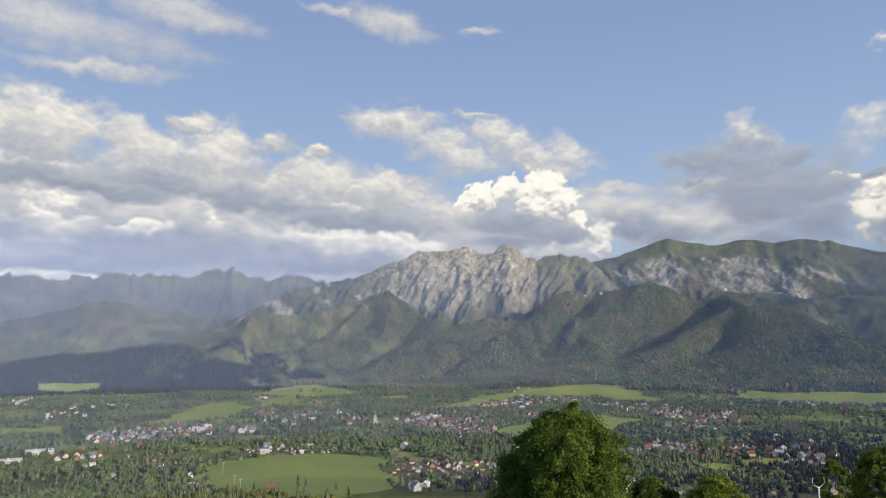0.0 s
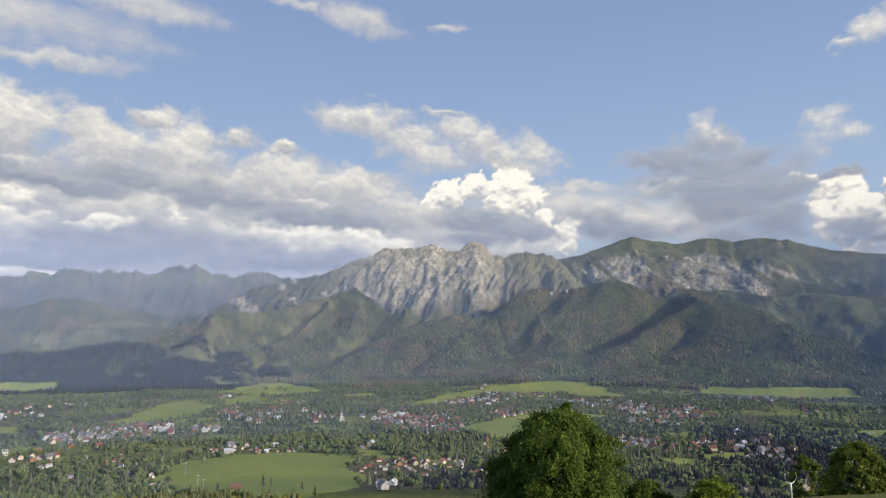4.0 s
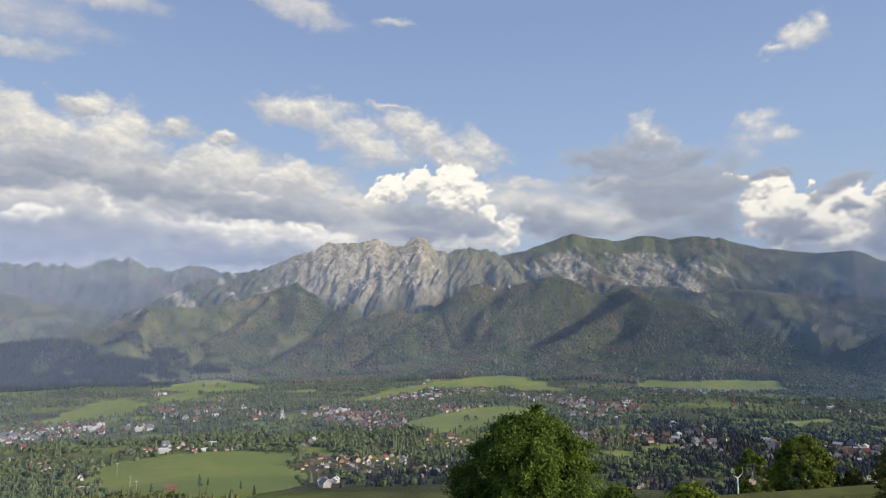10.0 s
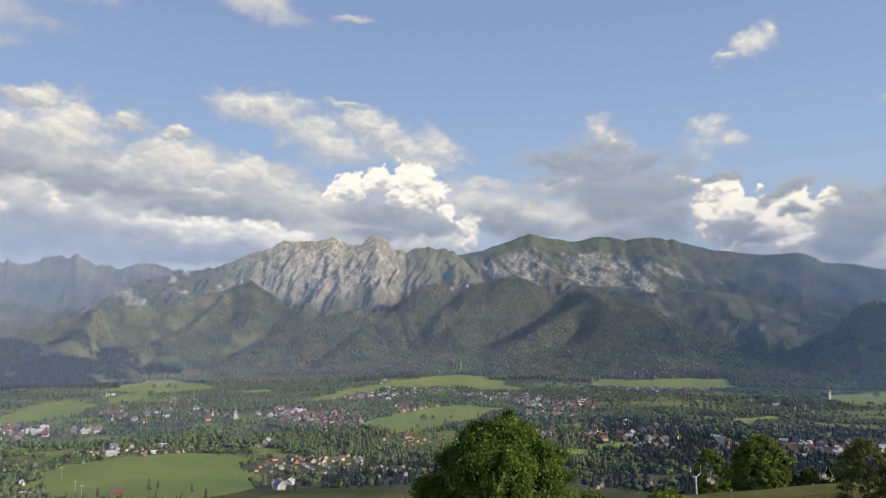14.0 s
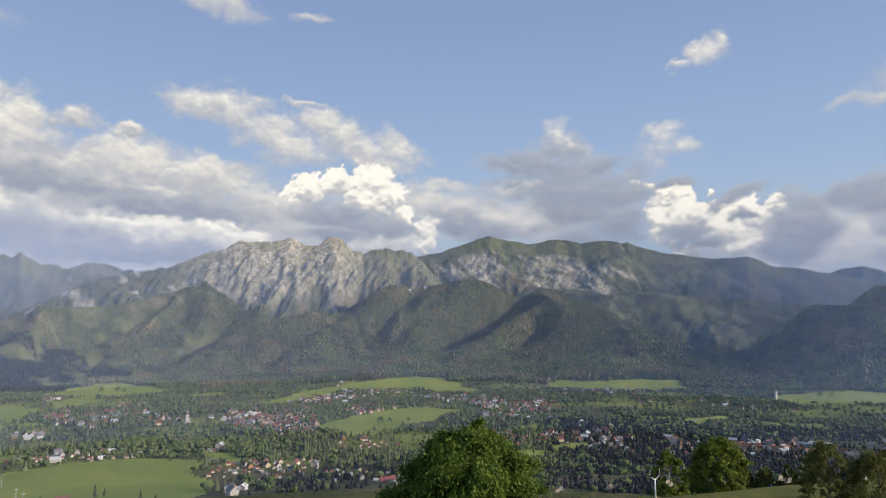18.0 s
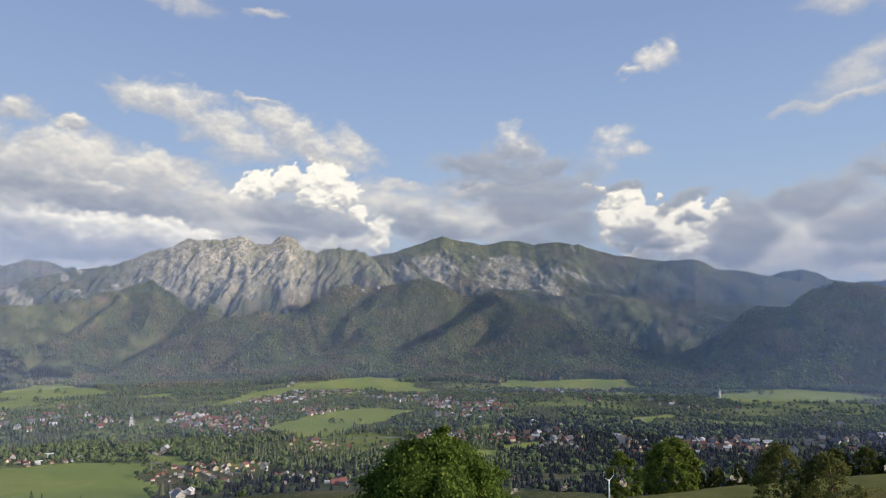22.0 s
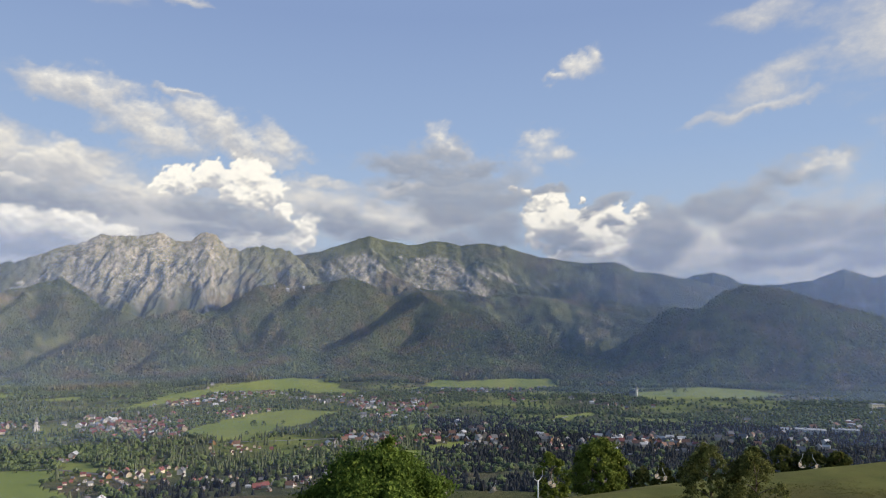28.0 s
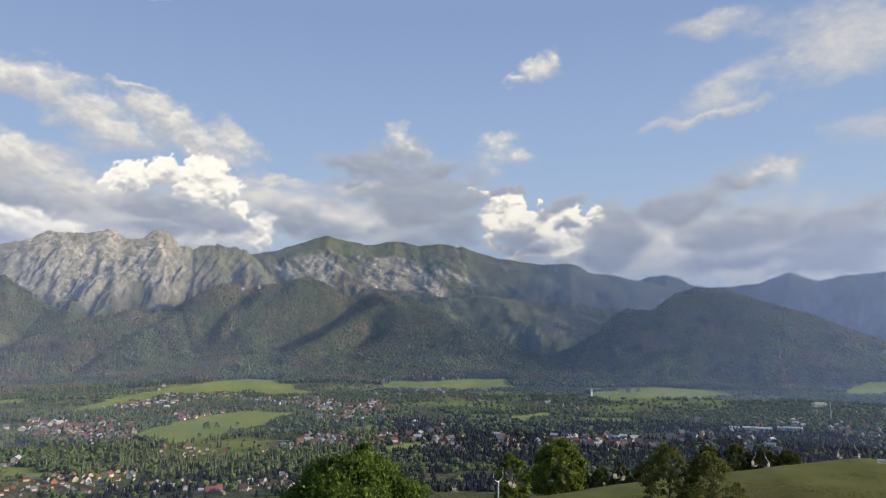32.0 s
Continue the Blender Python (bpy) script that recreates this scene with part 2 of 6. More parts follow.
    wood = mixc(nt, ramp(nt, scrub, [(0.5, (0, 0, 0)), (0.62, (0.8, 0.8, 0.8))]), wood, (0.15, 0.115, 0.07))
    fell = mixc(nt, ramp(nt, scrub, [(0.36, (0.8, 0.8, 0.8)), (0.5, (0, 0, 0))]), fell, (0.04, 0.055, 0.03))
    c = mixc(nt, att("forest"), fell, wood)
    c = mixc(nt, att("stone"), c, stone)
    c = mixc(nt, att("turf"), c, turf)
    nt.links.new(c, b.inputs["Base Color"])
    h = nt.nodes.new("ShaderNodeMath")
    h.operation = "ADD"
    nt.links.new(strata, h.inputs[0])
    nt.links.new(mid, h.inputs[1])
    hh = nt.nodes.new("ShaderNodeMath")
    hh.operation = "MULTIPLY_ADD"
    bare = nt.nodes.new("ShaderNodeMapRange")
    bare.inputs["To Min"].default_value, bare.inputs["To Max"].default_value = 16.0, 0.0
    nt.links.new(att("turf"), bare.inputs[0])
    nt.links.new(bare.outputs[0], hh.inputs[1])
    nt.links.new(h.outputs[0], hh.inputs[0])
    hf = nt.nodes.new("ShaderNodeMath")
    hf.operation = "MULTIPLY"
    hf.inputs[1].default_value = 0.12
    nt.links.new(blades, hf.inputs[0])
    nt.links.new(hf.outputs[0], hh.inputs[2])
    bump(nt, b, hh.outputs[0], 0.7, 1.0)
    return m


LAND = ground_material()
LEAF = foliage("beech_leaves", [(0.0, (0.022, 0.04, 0.009)), (0.42, (0.07, 0.115, 0.02)), (1.0, (0.19, 0.25, 0.05))], 0.4)
LEAF_DULL = foliage("dull_leaves", [(0.0, (0.03, 0.034, 0.013)), (0.5, (0.115, 0.125, 0.04)), (1.0, (0.21, 0.215, 0.07))], 0.4)
LEAF_LIME = foliage("lime_leaves", [(0.0, (0.035, 0.05, 0.012)), (0.5, (0.12, 0.16, 0.03)), (1.0, (0.22, 0.26, 0.055))], 0.4)
LEAF_BRIGHT = foliage("bright_lime_leaves", [(0.0, (0.06, 0.09, 0.012)), (0.5, (0.15, 0.20, 0.03)), (1.0, (0.26, 0.30, 0.06))], 0.4)
LEAF_OLIVE = foliage("olive_leaves", [(0.0, (0.03, 0.035, 0.012)), (0.5, (0.08, 0.09, 0.025)), (1.0, (0.16, 0.16, 0.045))], 0.4)
CROWN = foliage("far_broadleaf", [(0.0, (0.045, 0.062, 0.028)), (0.5, (0.085, 0.115, 0.045)), (1.0, (0.15, 0.18, 0.07))], 0.2)
SPRUCE = foliage("spruce_needles", [(0.0, (0.04, 0.052, 0.034)), (0.5, (0.078, 0.092, 0.052)), (1.0, (0.13, 0.14, 0.07))], 0.0)
# near-black needles: cloud shade over the valley put into the colour
SPRUCE_SHADED = foliage("shaded_spruce_needles", [(0.0, (0.011, 0.013, 0.014)), (0.5, (0.015, 0.017, 0.018)), (1.0, (0.020, 0.021, 0.021))], 0.0)
# darker needles that imitate a cloud's shadow on the left foothill
SPRUCE_CLOUDED = foliage("cloud_shaded_needles", [(0.0, (0.016, 0.022, 0.018)), (0.5, (0.026, 0.033, 0.026)), (1.0, (0.045, 0.052, 0.036))], 0.0)
FELL_STANDS = [(0.0055, (0.12, 0.15, 0.06), 0.5, 0.58, 0.6), (0.007, (0.14, 0.11, 0.07), 0.48, 0.58, 0.75), (0.01, (0.04, 0.055, 0.04), 0.51, 0.6, 0.7)]
FELL_SPRUCE = foliage("mountain_spruce", [(0.0, (0.035, 0.05, 0.03)), (0.5, (0.095, 0.112, 0.058)), (1.0, (0.17, 0.17, 0.085))], 0.0, FELL_STANDS)
FELL_CROWN = foliage("mountain_broadleaf", [(0.0, (0.045, 0.065, 0.03)), (0.5, (0.105, 0.13, 0.05)), (1.0, (0.18, 0.20, 0.08))], 0.1, FELL_STANDS)
BARK = speckled("bark", (0.07, 0.055, 0.04), (0.15, 0.12, 0.09), 6, 0.9)
ROOF_RED = speckled("red_roof", (0.13, 0.046, 0.044), (0.225, 0.088, 0.08), 1.5, 0.6)
ROOF_BROWN = speckled("brown_roof", (0.10, 0.06, 0.045), (0.2, 0.11, 0.08), 1.5, 0.7)
ROOF_GREY = speckled("grey_roof", (0.09, 0.09, 0.10), (0.19, 0.19, 0.2), 1.5, 0.5)
ROOF_PALE = speckled("pale_metal_roof", (0.33, 0.34, 0.36), (0.50, 0.50, 0.52), 1.5, 0.4)
WALL_WHITE = speckled("white_render", (0.33, 0.32, 0.31), (0.53, 0.51, 0.48), 0.8, 0.85)
WALL_CREAM = speckled("cream_render", (0.38, 0.32, 0.24), (0.58, 0.50, 0.38), 0.8, 0.85)
WALL_WOOD = speckled("log_wall", (0.16, 0.085, 0.04), (0.30, 0.17, 0.08), 2.0, 0.8)
PANE = speckled("window_glass", (0.03, 0.035, 0.045), (0.06, 0.07, 0.085), 0.5, 0.12, 0.0, 0.0)
BRICK = speckled("chimney_brick", (0.22, 0.10, 0.07), (0.33, 0.16, 0.11), 5, 0.9)
STEEL = speckled("galvanised_steel", (0.55, 0.56, 0.58), (0.72, 0.73, 0.74), 3, 0.45, 0.3)
PAINT_WHITE = speckled("white_paint", (0.68, 0.68, 0.66), (0.82, 0.82, 0.8), 2, 0.5)
DARK_STEEL = speckled("dark_steel", (0.05, 0.05, 0.055), (0.1, 0.1, 0.105), 3, 0.5, 0.4)
SEAT = speckled("seat_slats", (0.45, 0.40, 0.32), (0.6, 0.55, 0.46), 3, 0.6)

# ---- sky backdrop with clouds: azimuth, elevation, half width, half height (degrees), slant ----
CLOUDS = {}
CLOUDS['veil'] = [
    (-41.4, 22.4, 11.1, 2.4, 0),
    (-38.9, 20.0, 8.2, 0.7, 3),
    (-31.8, 24.8, 7.0, 1.2, 0),
    (-14.4, 25.6, 5.5, 1.3, -15),
    (-20.3, 26.4, 3.0, 0.5, -10),
    (-7.0, 25.2, 2.2, 0.4, 0),
    (40.0, 23.9, 5.5, 1.5, 0),
    (41.9, 19.5, 7.6, 1.9, 25),
    (39.2, 17.0, 7.7, 0.6, 8),
    (49.4, 20.6, 8.0, 4.4, 0),
    (51.1, 14.5, 5.3, 2.0, 0),
    (46.3, 20.4, 2.6, 1.1, 0),
]
CLOUDS['under'] = [
    (-32.2, 7.4, 23.0, 3.7, 0),
    (-13.2, 7.5, 12.4, 2.4, 0),
    (-46.7, 7.5, 9.6, 4.2, 0),
]
CLOUDS['cream'] = [
    (-41.1, 8.5, 4.1, 1.7, 0),
    (-35.0, 8.4, 2.6, 0.6, 0),
    (-18.9, 8.2, 7.6, 1.1, 0),
    (-0.9, 7.5, 3.8, 0.8, 0),
    (-28.9, 9.6, 1.3, 1.4, 0),
    (-41.1, 4.6, 5.3, 0.5, 0),
    (-12.3, 7.6, 2.9, 0.8, 0),
]
CLOUDS['pale'] = [
    (5.5, 10.4, 4.7, 1.4, -6),
    (9.3, 9.4, 5.6, 1.2, 0),
    (4.1, 10.9, 4.2, 1.1, -8),
    (8.4, 10.2, 3.7, 1.1, -5),
    (12.1, 9.1, 4.2, 1.0, 0),
    (4.6, 12.1, 2.8, 0.5, -6),
    (14.4, 10.2, 2.3, 0.6, 0),
    (-1.2, 14.0, 2.8, 0.5, -10),
    (10.3, 11.9, 2.8, 0.6, 0),
    (38.4, 7.2, 11.2, 2.4, 0),
    (45.1, 4.9, 7.2, 1.1, 0),
    (36.2, 6.4, 4.1, 1.8, 0),
]
CLOUDS['white'] = [
    (-8.2, 11.3, 0.7, 0.7, 0),
    (-6.9, 11.8, 1.6, 0.9, 0),
    (-4.5, 12.3, 2.1, 1.1, 0),
    (-1.4, 12.4, 2.2, 1.4, 0),
    (0.0, 11.4, 1.4, 1.2, 0),
    (-2.4, 11.2, 2.6, 0.8, 0),
    (1.5, 9.7, 0.8, 0.9, 0),
    (2.5, 8.4, 0.7, 0.9, 0),
    (3.1, 7.3, 0.7, 0.7, 0),
    (20.3, 12.2, 0.7, 0.3, 0),
    (21.7, 12.0, 0.8, 0.5, 0),
    (23.4, 10.7, 1.7, 1.0, 0),
    (24.4, 9.6, 2.6, 1.1, 0),
    (22.3, 8.4, 0.9, 1.5, 0),
    (27.2, 8.1, 2.5, 1.3, 0),
    (28.8, 9.0, 2.1, 1.1, 0),
    (30.3, 9.5, 0.8, 0.7, 0),
    (28.6, 6.7, 2.1, 0.9, 0),
    (26.6, 11.2, 0.4, 0.3, 0),
    (24.0, 6.6, 1.3, 0.4, 0),
]
CLOUDS['bank'] = [
    (-41.9, 14.8, 7.1, 2.9, 0),
    (-34.6, 14.4, 5.3, 2.7, 0),
    (-47.7, 12.7, 6.2, 3.8, 0),
    (-28.2, 13.9, 6.0, 3.2, 0),
    (-20.9, 12.9, 6.2, 2.9, 0),
    (-15.2, 11.9, 5.3, 2.7, 0),
    (-10.9, 10.5, 3.8, 1.9, 0),
    (-31.4, 16.7, 2.7, 1.0, 0),
    (-39.4, 11.1, 8.8, 2.9, 0),
    (-24.7, 15.9, 2.8, 1.4, 0),
    (-20.5, 15.4, 1.9, 0.8, 0),
    (-32.3, 10.0, 8.5, 2.2, 0),
    (-20.8, 10.2, 9.9, 1.7, 0),
]
CLOUDS['mid'] = [
    (-15.7, 18.0, 2.5, 0.9, -8),
    (-13.1, 17.5, 2.5, 1.1, -20),
    (-10.8, 16.0, 3.3, 1.2, -20),
    (-8.9, 15.1, 2.8, 1.0, -10),
    (-5.8, 17.1, 1.6, 0.9, -15),
    (-4.1, 16.1, 2.1, 1.0, -15),
    (-2.4, 15.3, 1.9, 0.8, -15),
    (0.3, 15.2, 1.8, 0.9, -20),
    (-7.0, 18.6, 1.2, 0.2, -5),
]
CLOUDS['dark'] = [
    (16.2, 11.4, 5.5, 2.7, -5),
    (13.1, 13.7, 4.1, 1.4, -10),
    (-4.5, 9.7, 3.3, 1.2, 0),
    (-1.9, 8.9, 2.8, 1.2, 0),
    (0.3, 8.6, 1.4, 1.1, 0),
    (-4.0, 8.1, 4.2, 0.6, 0),
    (5.8, 9.0, 2.4, 0.8, -10),
    (8.4, 8.4, 2.1, 0.7, 0),
    (10.3, 13.6, 3.7, 1.2, -10),
    (14.5, 13.1, 5.0, 1.8, -12),
    (17.2, 13.6, 2.7, 0.9, 0),
    (18.0, 11.1, 4.0, 1.7, 0),
    (19.2, 9.0, 3.1, 1.6, 0),
    (16.1, 7.6, 2.7, 0.6, 0),
    (24.2, 8.1, 1.9, 0.9, 0),
    (25.3, 7.0, 1.9, 0.6, 0),
    (23.3, 7.3, 1.1, 0.6, 0),
    (27.4, 10.3, 1.9, 0.6, 15),
    (28.2, 9.0, 1.0, 0.4, 0),
    (23.9, 11.9, 1.7, 0.4, 0),
    (32.3, 8.1, 2.2, 1.8, 0),
    (31.1, 6.4, 2.4, 1.2, 0),
    (-39.1, 11.6, 6.3, 0.8, -4),
    (-26.8, 11.2, 9.7, 0.8, -6),
    (-17.1, 9.7, 6.7, 0.8, -5),
    (-33.8, 7.5, 11.4, 0.9, 0),
    (-32.1, 6.7, 10.2, 1.5, 0),
    (-39.8, 5.6, 7.0, 0.7, 0),
    (-20.7, 6.4, 8.4, 0.8, 0),
    (38.1, 10.3, 4.5, 1.4, 10),
    (41.9, 11.7, 3.5, 1.3, 15),
    (48.2, 7.1, 6.6, 2.1, 0),
    (42.5, 8.2, 5.2, 1.6, 0),
    (45.1, 5.8, 8.5, 0.9, 0),
]
CLOUDS['glow'] = [
    (-40.7, 8.7, 2.9, 1.3, 0),
    (-34.8, 8.4, 2.0, 0.6, 0),
    (-19.4, 8.4, 5.2, 0.9, 0),
    (-15.1, 8.1, 2.9, 0.7, 0),
    (3.0, 8.3, 0.8, 1.4, 20),
    (-28.7, 9.8, 0.7, 1.1, 0),
]
CLOUDS['puff'] = [
    (23.0, 15.4, 2.4, 1.3, -10),
    (22.4, 16.0, 1.5, 1.0, 0),
    (24.1, 15.0, 1.3, 0.9, 0),
    (14.1, 16.2, 1.1, 1.0, -30),
    (15.4, 15.5, 1.4, 0.5, -25),
    (26.4, 21.6, 1.4, 0.9, 0),
    (27.4, 22.3, 0.8, 0.9, 0),
    (25.4, 21.8, 0.9, 0.5, 0),
    (23.9, 20.7, 1.0, 0.4, 0),
    (44.4, 12.4, 1.8, 0.8, 0),
    (36.2, 7.0, 0.5, 0.7, 0),
]

# noise size, noise strength, edge softness, cover, light, light from relief, streak
LOOKS = {
    "veil": (7.0, 0.80, 1.00, 0.80, 0.72, 0.16, 2.6),
    "under": (5.0, 0.40, 0.70, 0.96, 0.55, 0.25, 2.0),
    "cream": (2.0, 0.85, 0.50, 0.92, 0.86, 0.30, 1.3),
    "pale": (3.2, 0.50, 0.75, 0.93, 0.73, 0.18, 1.8),
    "white": (1.15, 0.65, 0.22, 1.00, 0.94, 0.65, 1.0),
    "bank": (3.2, 0.60, 0.60, 0.97, 0.66, 0.45, 1.3),
    "mid": (2.4, 0.55, 0.80, 0.90, 0.72, 0.40, 1.3),
    "dark": (2.6, 0.60, 0.70, 0.88, 0.24, 0.25, 1.4),
    "glow": (1.5, 0.95, 0.60, 0.80, 0.88, 0.35, 1.2),
    "puff": (1.6, 0.50, 1.0, 0.85, 0.84, 0.25, 1.2),
}


GROW = {"puff": 1.4, "dark": 1.3, "pale": 1.5, "mid": 1.75, "under": 1.5}


def backdrop_sky():
    step = 0.12
    az, el = np.arange(-56, 55, step, dtype=np.float32), np.arange(-6, 30.5, step, dtype=np.float32)
    A, E = np.meshgrid(az, el)
    cover, light = np.zeros_like(A), np.full_like(A, 0.5)
    wa, we = A + 1.1 * fbm(A / 2.2, E / 1.6, 5, 71, 0.6), E + 0.75 * fbm(A / 2.0, E / 1.5, 5, 72, 0.6)
    for k, (name, puffs) in enumerate(CLOUDS.items()):
        size, amp, soft, most, lum, relief, streak = LOOKS[name]
        body = np.full_like(A, -3.0)
        low = np.full_like(A, 0.0)
        grow = GROW.get(name, 1.0)
        for a, e, ra, re, slant in puffs:
            ra, re = ra * grow, re * grow
            c, s = math.cos(radians(slant)), math.sin(radians(slant))
            da, de = wa - a, we - e
            u, v = (da * c + de * s) / (ra * 1.18), (-da * s + de * c) / (re * 1.25)
            d = 1 - np.sqrt(u * u + v * v)
            low = np.where(d > body, v, low)
            body = np.maximum(body, d)
        n = fbm(A / size / streak, E / size * 1.35, 7, 100 + 10 * k, 0.6)
        dens = body + amp * n
        mask = sstep(0.0, soft, dens) * most
        ge, ga = np.gradient(dens, step, step)
        b = billow(A / size * 1.5, E / size * 1.9, 5, 300 + 10 * k)
        lit = lum + relief * (0.55 * np.clip(-0.5 * ge - 0.15 * ga, -1, 1) + 0.75 * (0.42 - b) + 0.5 * np.clip(low, -1, 1))
        light = light * (1 - mask) + lit * mask
        cover = cover + (1 - cover) * mask
    ra, re = np.radians(A), np.radians(E)
    R = 4880.0
    v = np.stack([-4 + R * np.sin(ra) * np.cos(re), 10 + R * np.cos(ra) * np.cos(re), R * np.sin(re)], -1).reshape(-1, 3)
    nr, nc = A.shape
    i = np.arange(nr * nc).reshape(nr, nc)
    f = np.stack([i[:-1, :-1], i[1:, :-1], i[1:, 1:], i[:-1, 1:]], -1).reshape(-1, 4)
    m = bpy.data.materials.new("evening_cloud_sky")
    m.use_nodes = True
    nt = m.node_tree
    nt.nodes.remove(nt.nodes["Principled BSDF"])

    def att(n):
        a = nt.nodes.new("ShaderNodeAttribute")
        a.attribute_name = n
        return a.outputs["Fac"]
    blue = ramp(nt, att("height"), [(0.0, (0.50, 0.55, 0.63)), (0.25, (0.43, 0.545, 0.69)), (0.5, (0.32, 0.445, 0.665)), (0.85, (0.245, 0.345, 0.575))])
    co = nt.nodes.new("ShaderNodeTexCoord").outputs["Object"]
    tuft = noise_out(nt, 0.011, 8, 0.62, co, (1.0, 1.0, 1.5))

    def worked(name, gain):
        w = nt.nodes.new("ShaderNodeMath")
        w.operation = "MULTIPLY_ADD"
        w.inputs[1].default_value, w.inputs[2].default_value = gain, -0.5 * gain
        nt.links.new(tuft, w.inputs[0])
        s = nt.nodes.new("ShaderNodeMath")
        s.operation = "ADD"
        s.use_clamp = True
        nt.links.new(att(name), s.inputs[0])
        nt.links.new(w.outputs[0], s.inputs[1])
        return s.outputs[0]
    cloud = ramp(nt, worked("light", 0.26), [(0.0, (0.25, 0.285, 0.37)), (0.3, (0.36, 0.39, 0.455)), (0.6, (0.56, 0.56, 0.575)), (0.82, (0.80, 0.77, 0.71)), (1.0, (1.05, 1.0, 0.89))])
    edge = nt.nodes.new("ShaderNodeMath")
    edge.operation = "MULTIPLY"
    nt.links.new(worked("cover", 0.5), edge.inputs[0])
    thick = nt.nodes.new("ShaderNodeMapRange")
    thick.inputs["From Max"].default_value = 0.3
    nt.links.new(att("cover"), thick.inputs[0])
    nt.links.new(thick.outputs[0], edge.inputs[1])
    c = mixc(nt, edge.outputs[0], blue, cloud)
    em = nt.nodes.new("ShaderNodeEmission")
    nt.links.new(c, em.inputs[0])
    nt.links.new(em.outputs[0], nt.nodes["Material Output"].inputs[0])
    me = np_mesh("backdrop", v, f, (m,), smooth=True)
    for n, val in (("cover", cover), ("light", np.clip(light, 0, 1)), ("height", np.clip(E / 30, 0, 1))):
        me.attributes.new(n, "FLOAT", "POINT").data.foreach_set("value", val.astype(np.float32).ravel())
    tagged(new("backdrop", me), "blue evening sky with sunlit cream and grey clouds", "sky", kind="structure")


backdrop_sky()

# ---- the land ----
SLOPE_DOWN = [(0, -1.8), (20, -5.6), (55, -16.5), (100, -25), (155, -36.5), (300, -72), (450, -105), (727, -141), (1000, -155), (1400, -160), (1900, -165), (2200, -163), (2500, -148), (2900, -105), (3500, -40), (5000, 0)]
SHOULDER = [(0, -1.8), (50, -12.5), (88, -16.0), (108, -15.6), (121, -14.6), (135, -18), (160, -29), (200, -42), (300, -70), (450, -105), (727, -141)]
RIDGES = []
RAVINES = []
FIELDS = []


def ridge(name, group, width, power, flute, flute_len, jag, crest):
    RIDGES.append((name, group, width, power, flute, flute_len, jag, crest))


def ravine(deep, half, line):
    RAVINES.append((line, deep, half))


def field(outline):
    FIELDS.append(np.array(outline, np.float32))


def inside(x, y, poly):
    hit = np.zeros(x.shape, bool)
    for (x0, y0), (x1, y1) in zip(poly, np.roll(poly, -1, 0)):
        if y0 != y1:
            hit ^= ((y0 > y) != (y1 > y)) & (x < (x1 - x0) * (y - y0) / (y1 - y0) + x0)
    return hit


def in_fields(x, y, wobble=22):
    xx, yy = x + wobble * fbm(x / 45, y / 45, 3, 5), y + wobble * fbm(x / 45, y / 45, 3, 6)
    hit = np.zeros(x.shape, bool)
    for p in FIELDS:
        hit |= inside(xx, yy, p)
    return hit


def base_height(x, y):
    r, az = np.hypot(x, y), np.degrees(np.arctan2(x, y))
    down, up = np.interp(r, *zip(*SLOPE_DOWN)), np.interp(r, *zip(*SHOULDER))
    w = sum(np.interp(az + k, (-6, 8, 15.6, 20, 26, 31.5, 36, 42), (0, 0.2, 0.32, 0.44, 0.57, 0.72, 0.84, 1.0)) for k in (-4, -2, 0, 2, 4)) / 5 * (1 - sstep(100, 150, az))
    z = np.where(r < 727, down + (up - down) * w, down)
    # mound out of view on the right, added to shade the near meadow
    z = z + 46 * np.exp(-((x - 150) / 38) ** 2 - ((y - 18) / 40) ** 2)
    z = z + 7 * fbm(x / 260, y / 260, 3, 11) * sstep(600, 1000, r) + 0.5 * fbm(x / 14, y / 14, 3, 12) * sstep(25, 60, r)
    return z


def apron(x, y):
    """The long rise from the valley floor to the feet of the crests."""
    r, az = np.hypot(x, y), np.degrees(np.arctan2(x, y))
    tall = sum(np.interp(az + k, (-45, -30, -22, -14, -4, 6, 13, 18, 21.5, 24.5, 30, 40), (40, 40, 50, 85, 110, 120, 115, 85, 40, 20, 40, 40)) for k in (-2, 0, 2)) / 3
    near = np.interp(az, (-45, -25, -14, 0, 14, 22), (2600, 2500, 2380, 2330, 2330, 2360)) + 40 * fbm(x / 170, y / 170, 3, 23)
    return tall * np.clip((r - near) / 620, 0, 1.0) ** 0.95


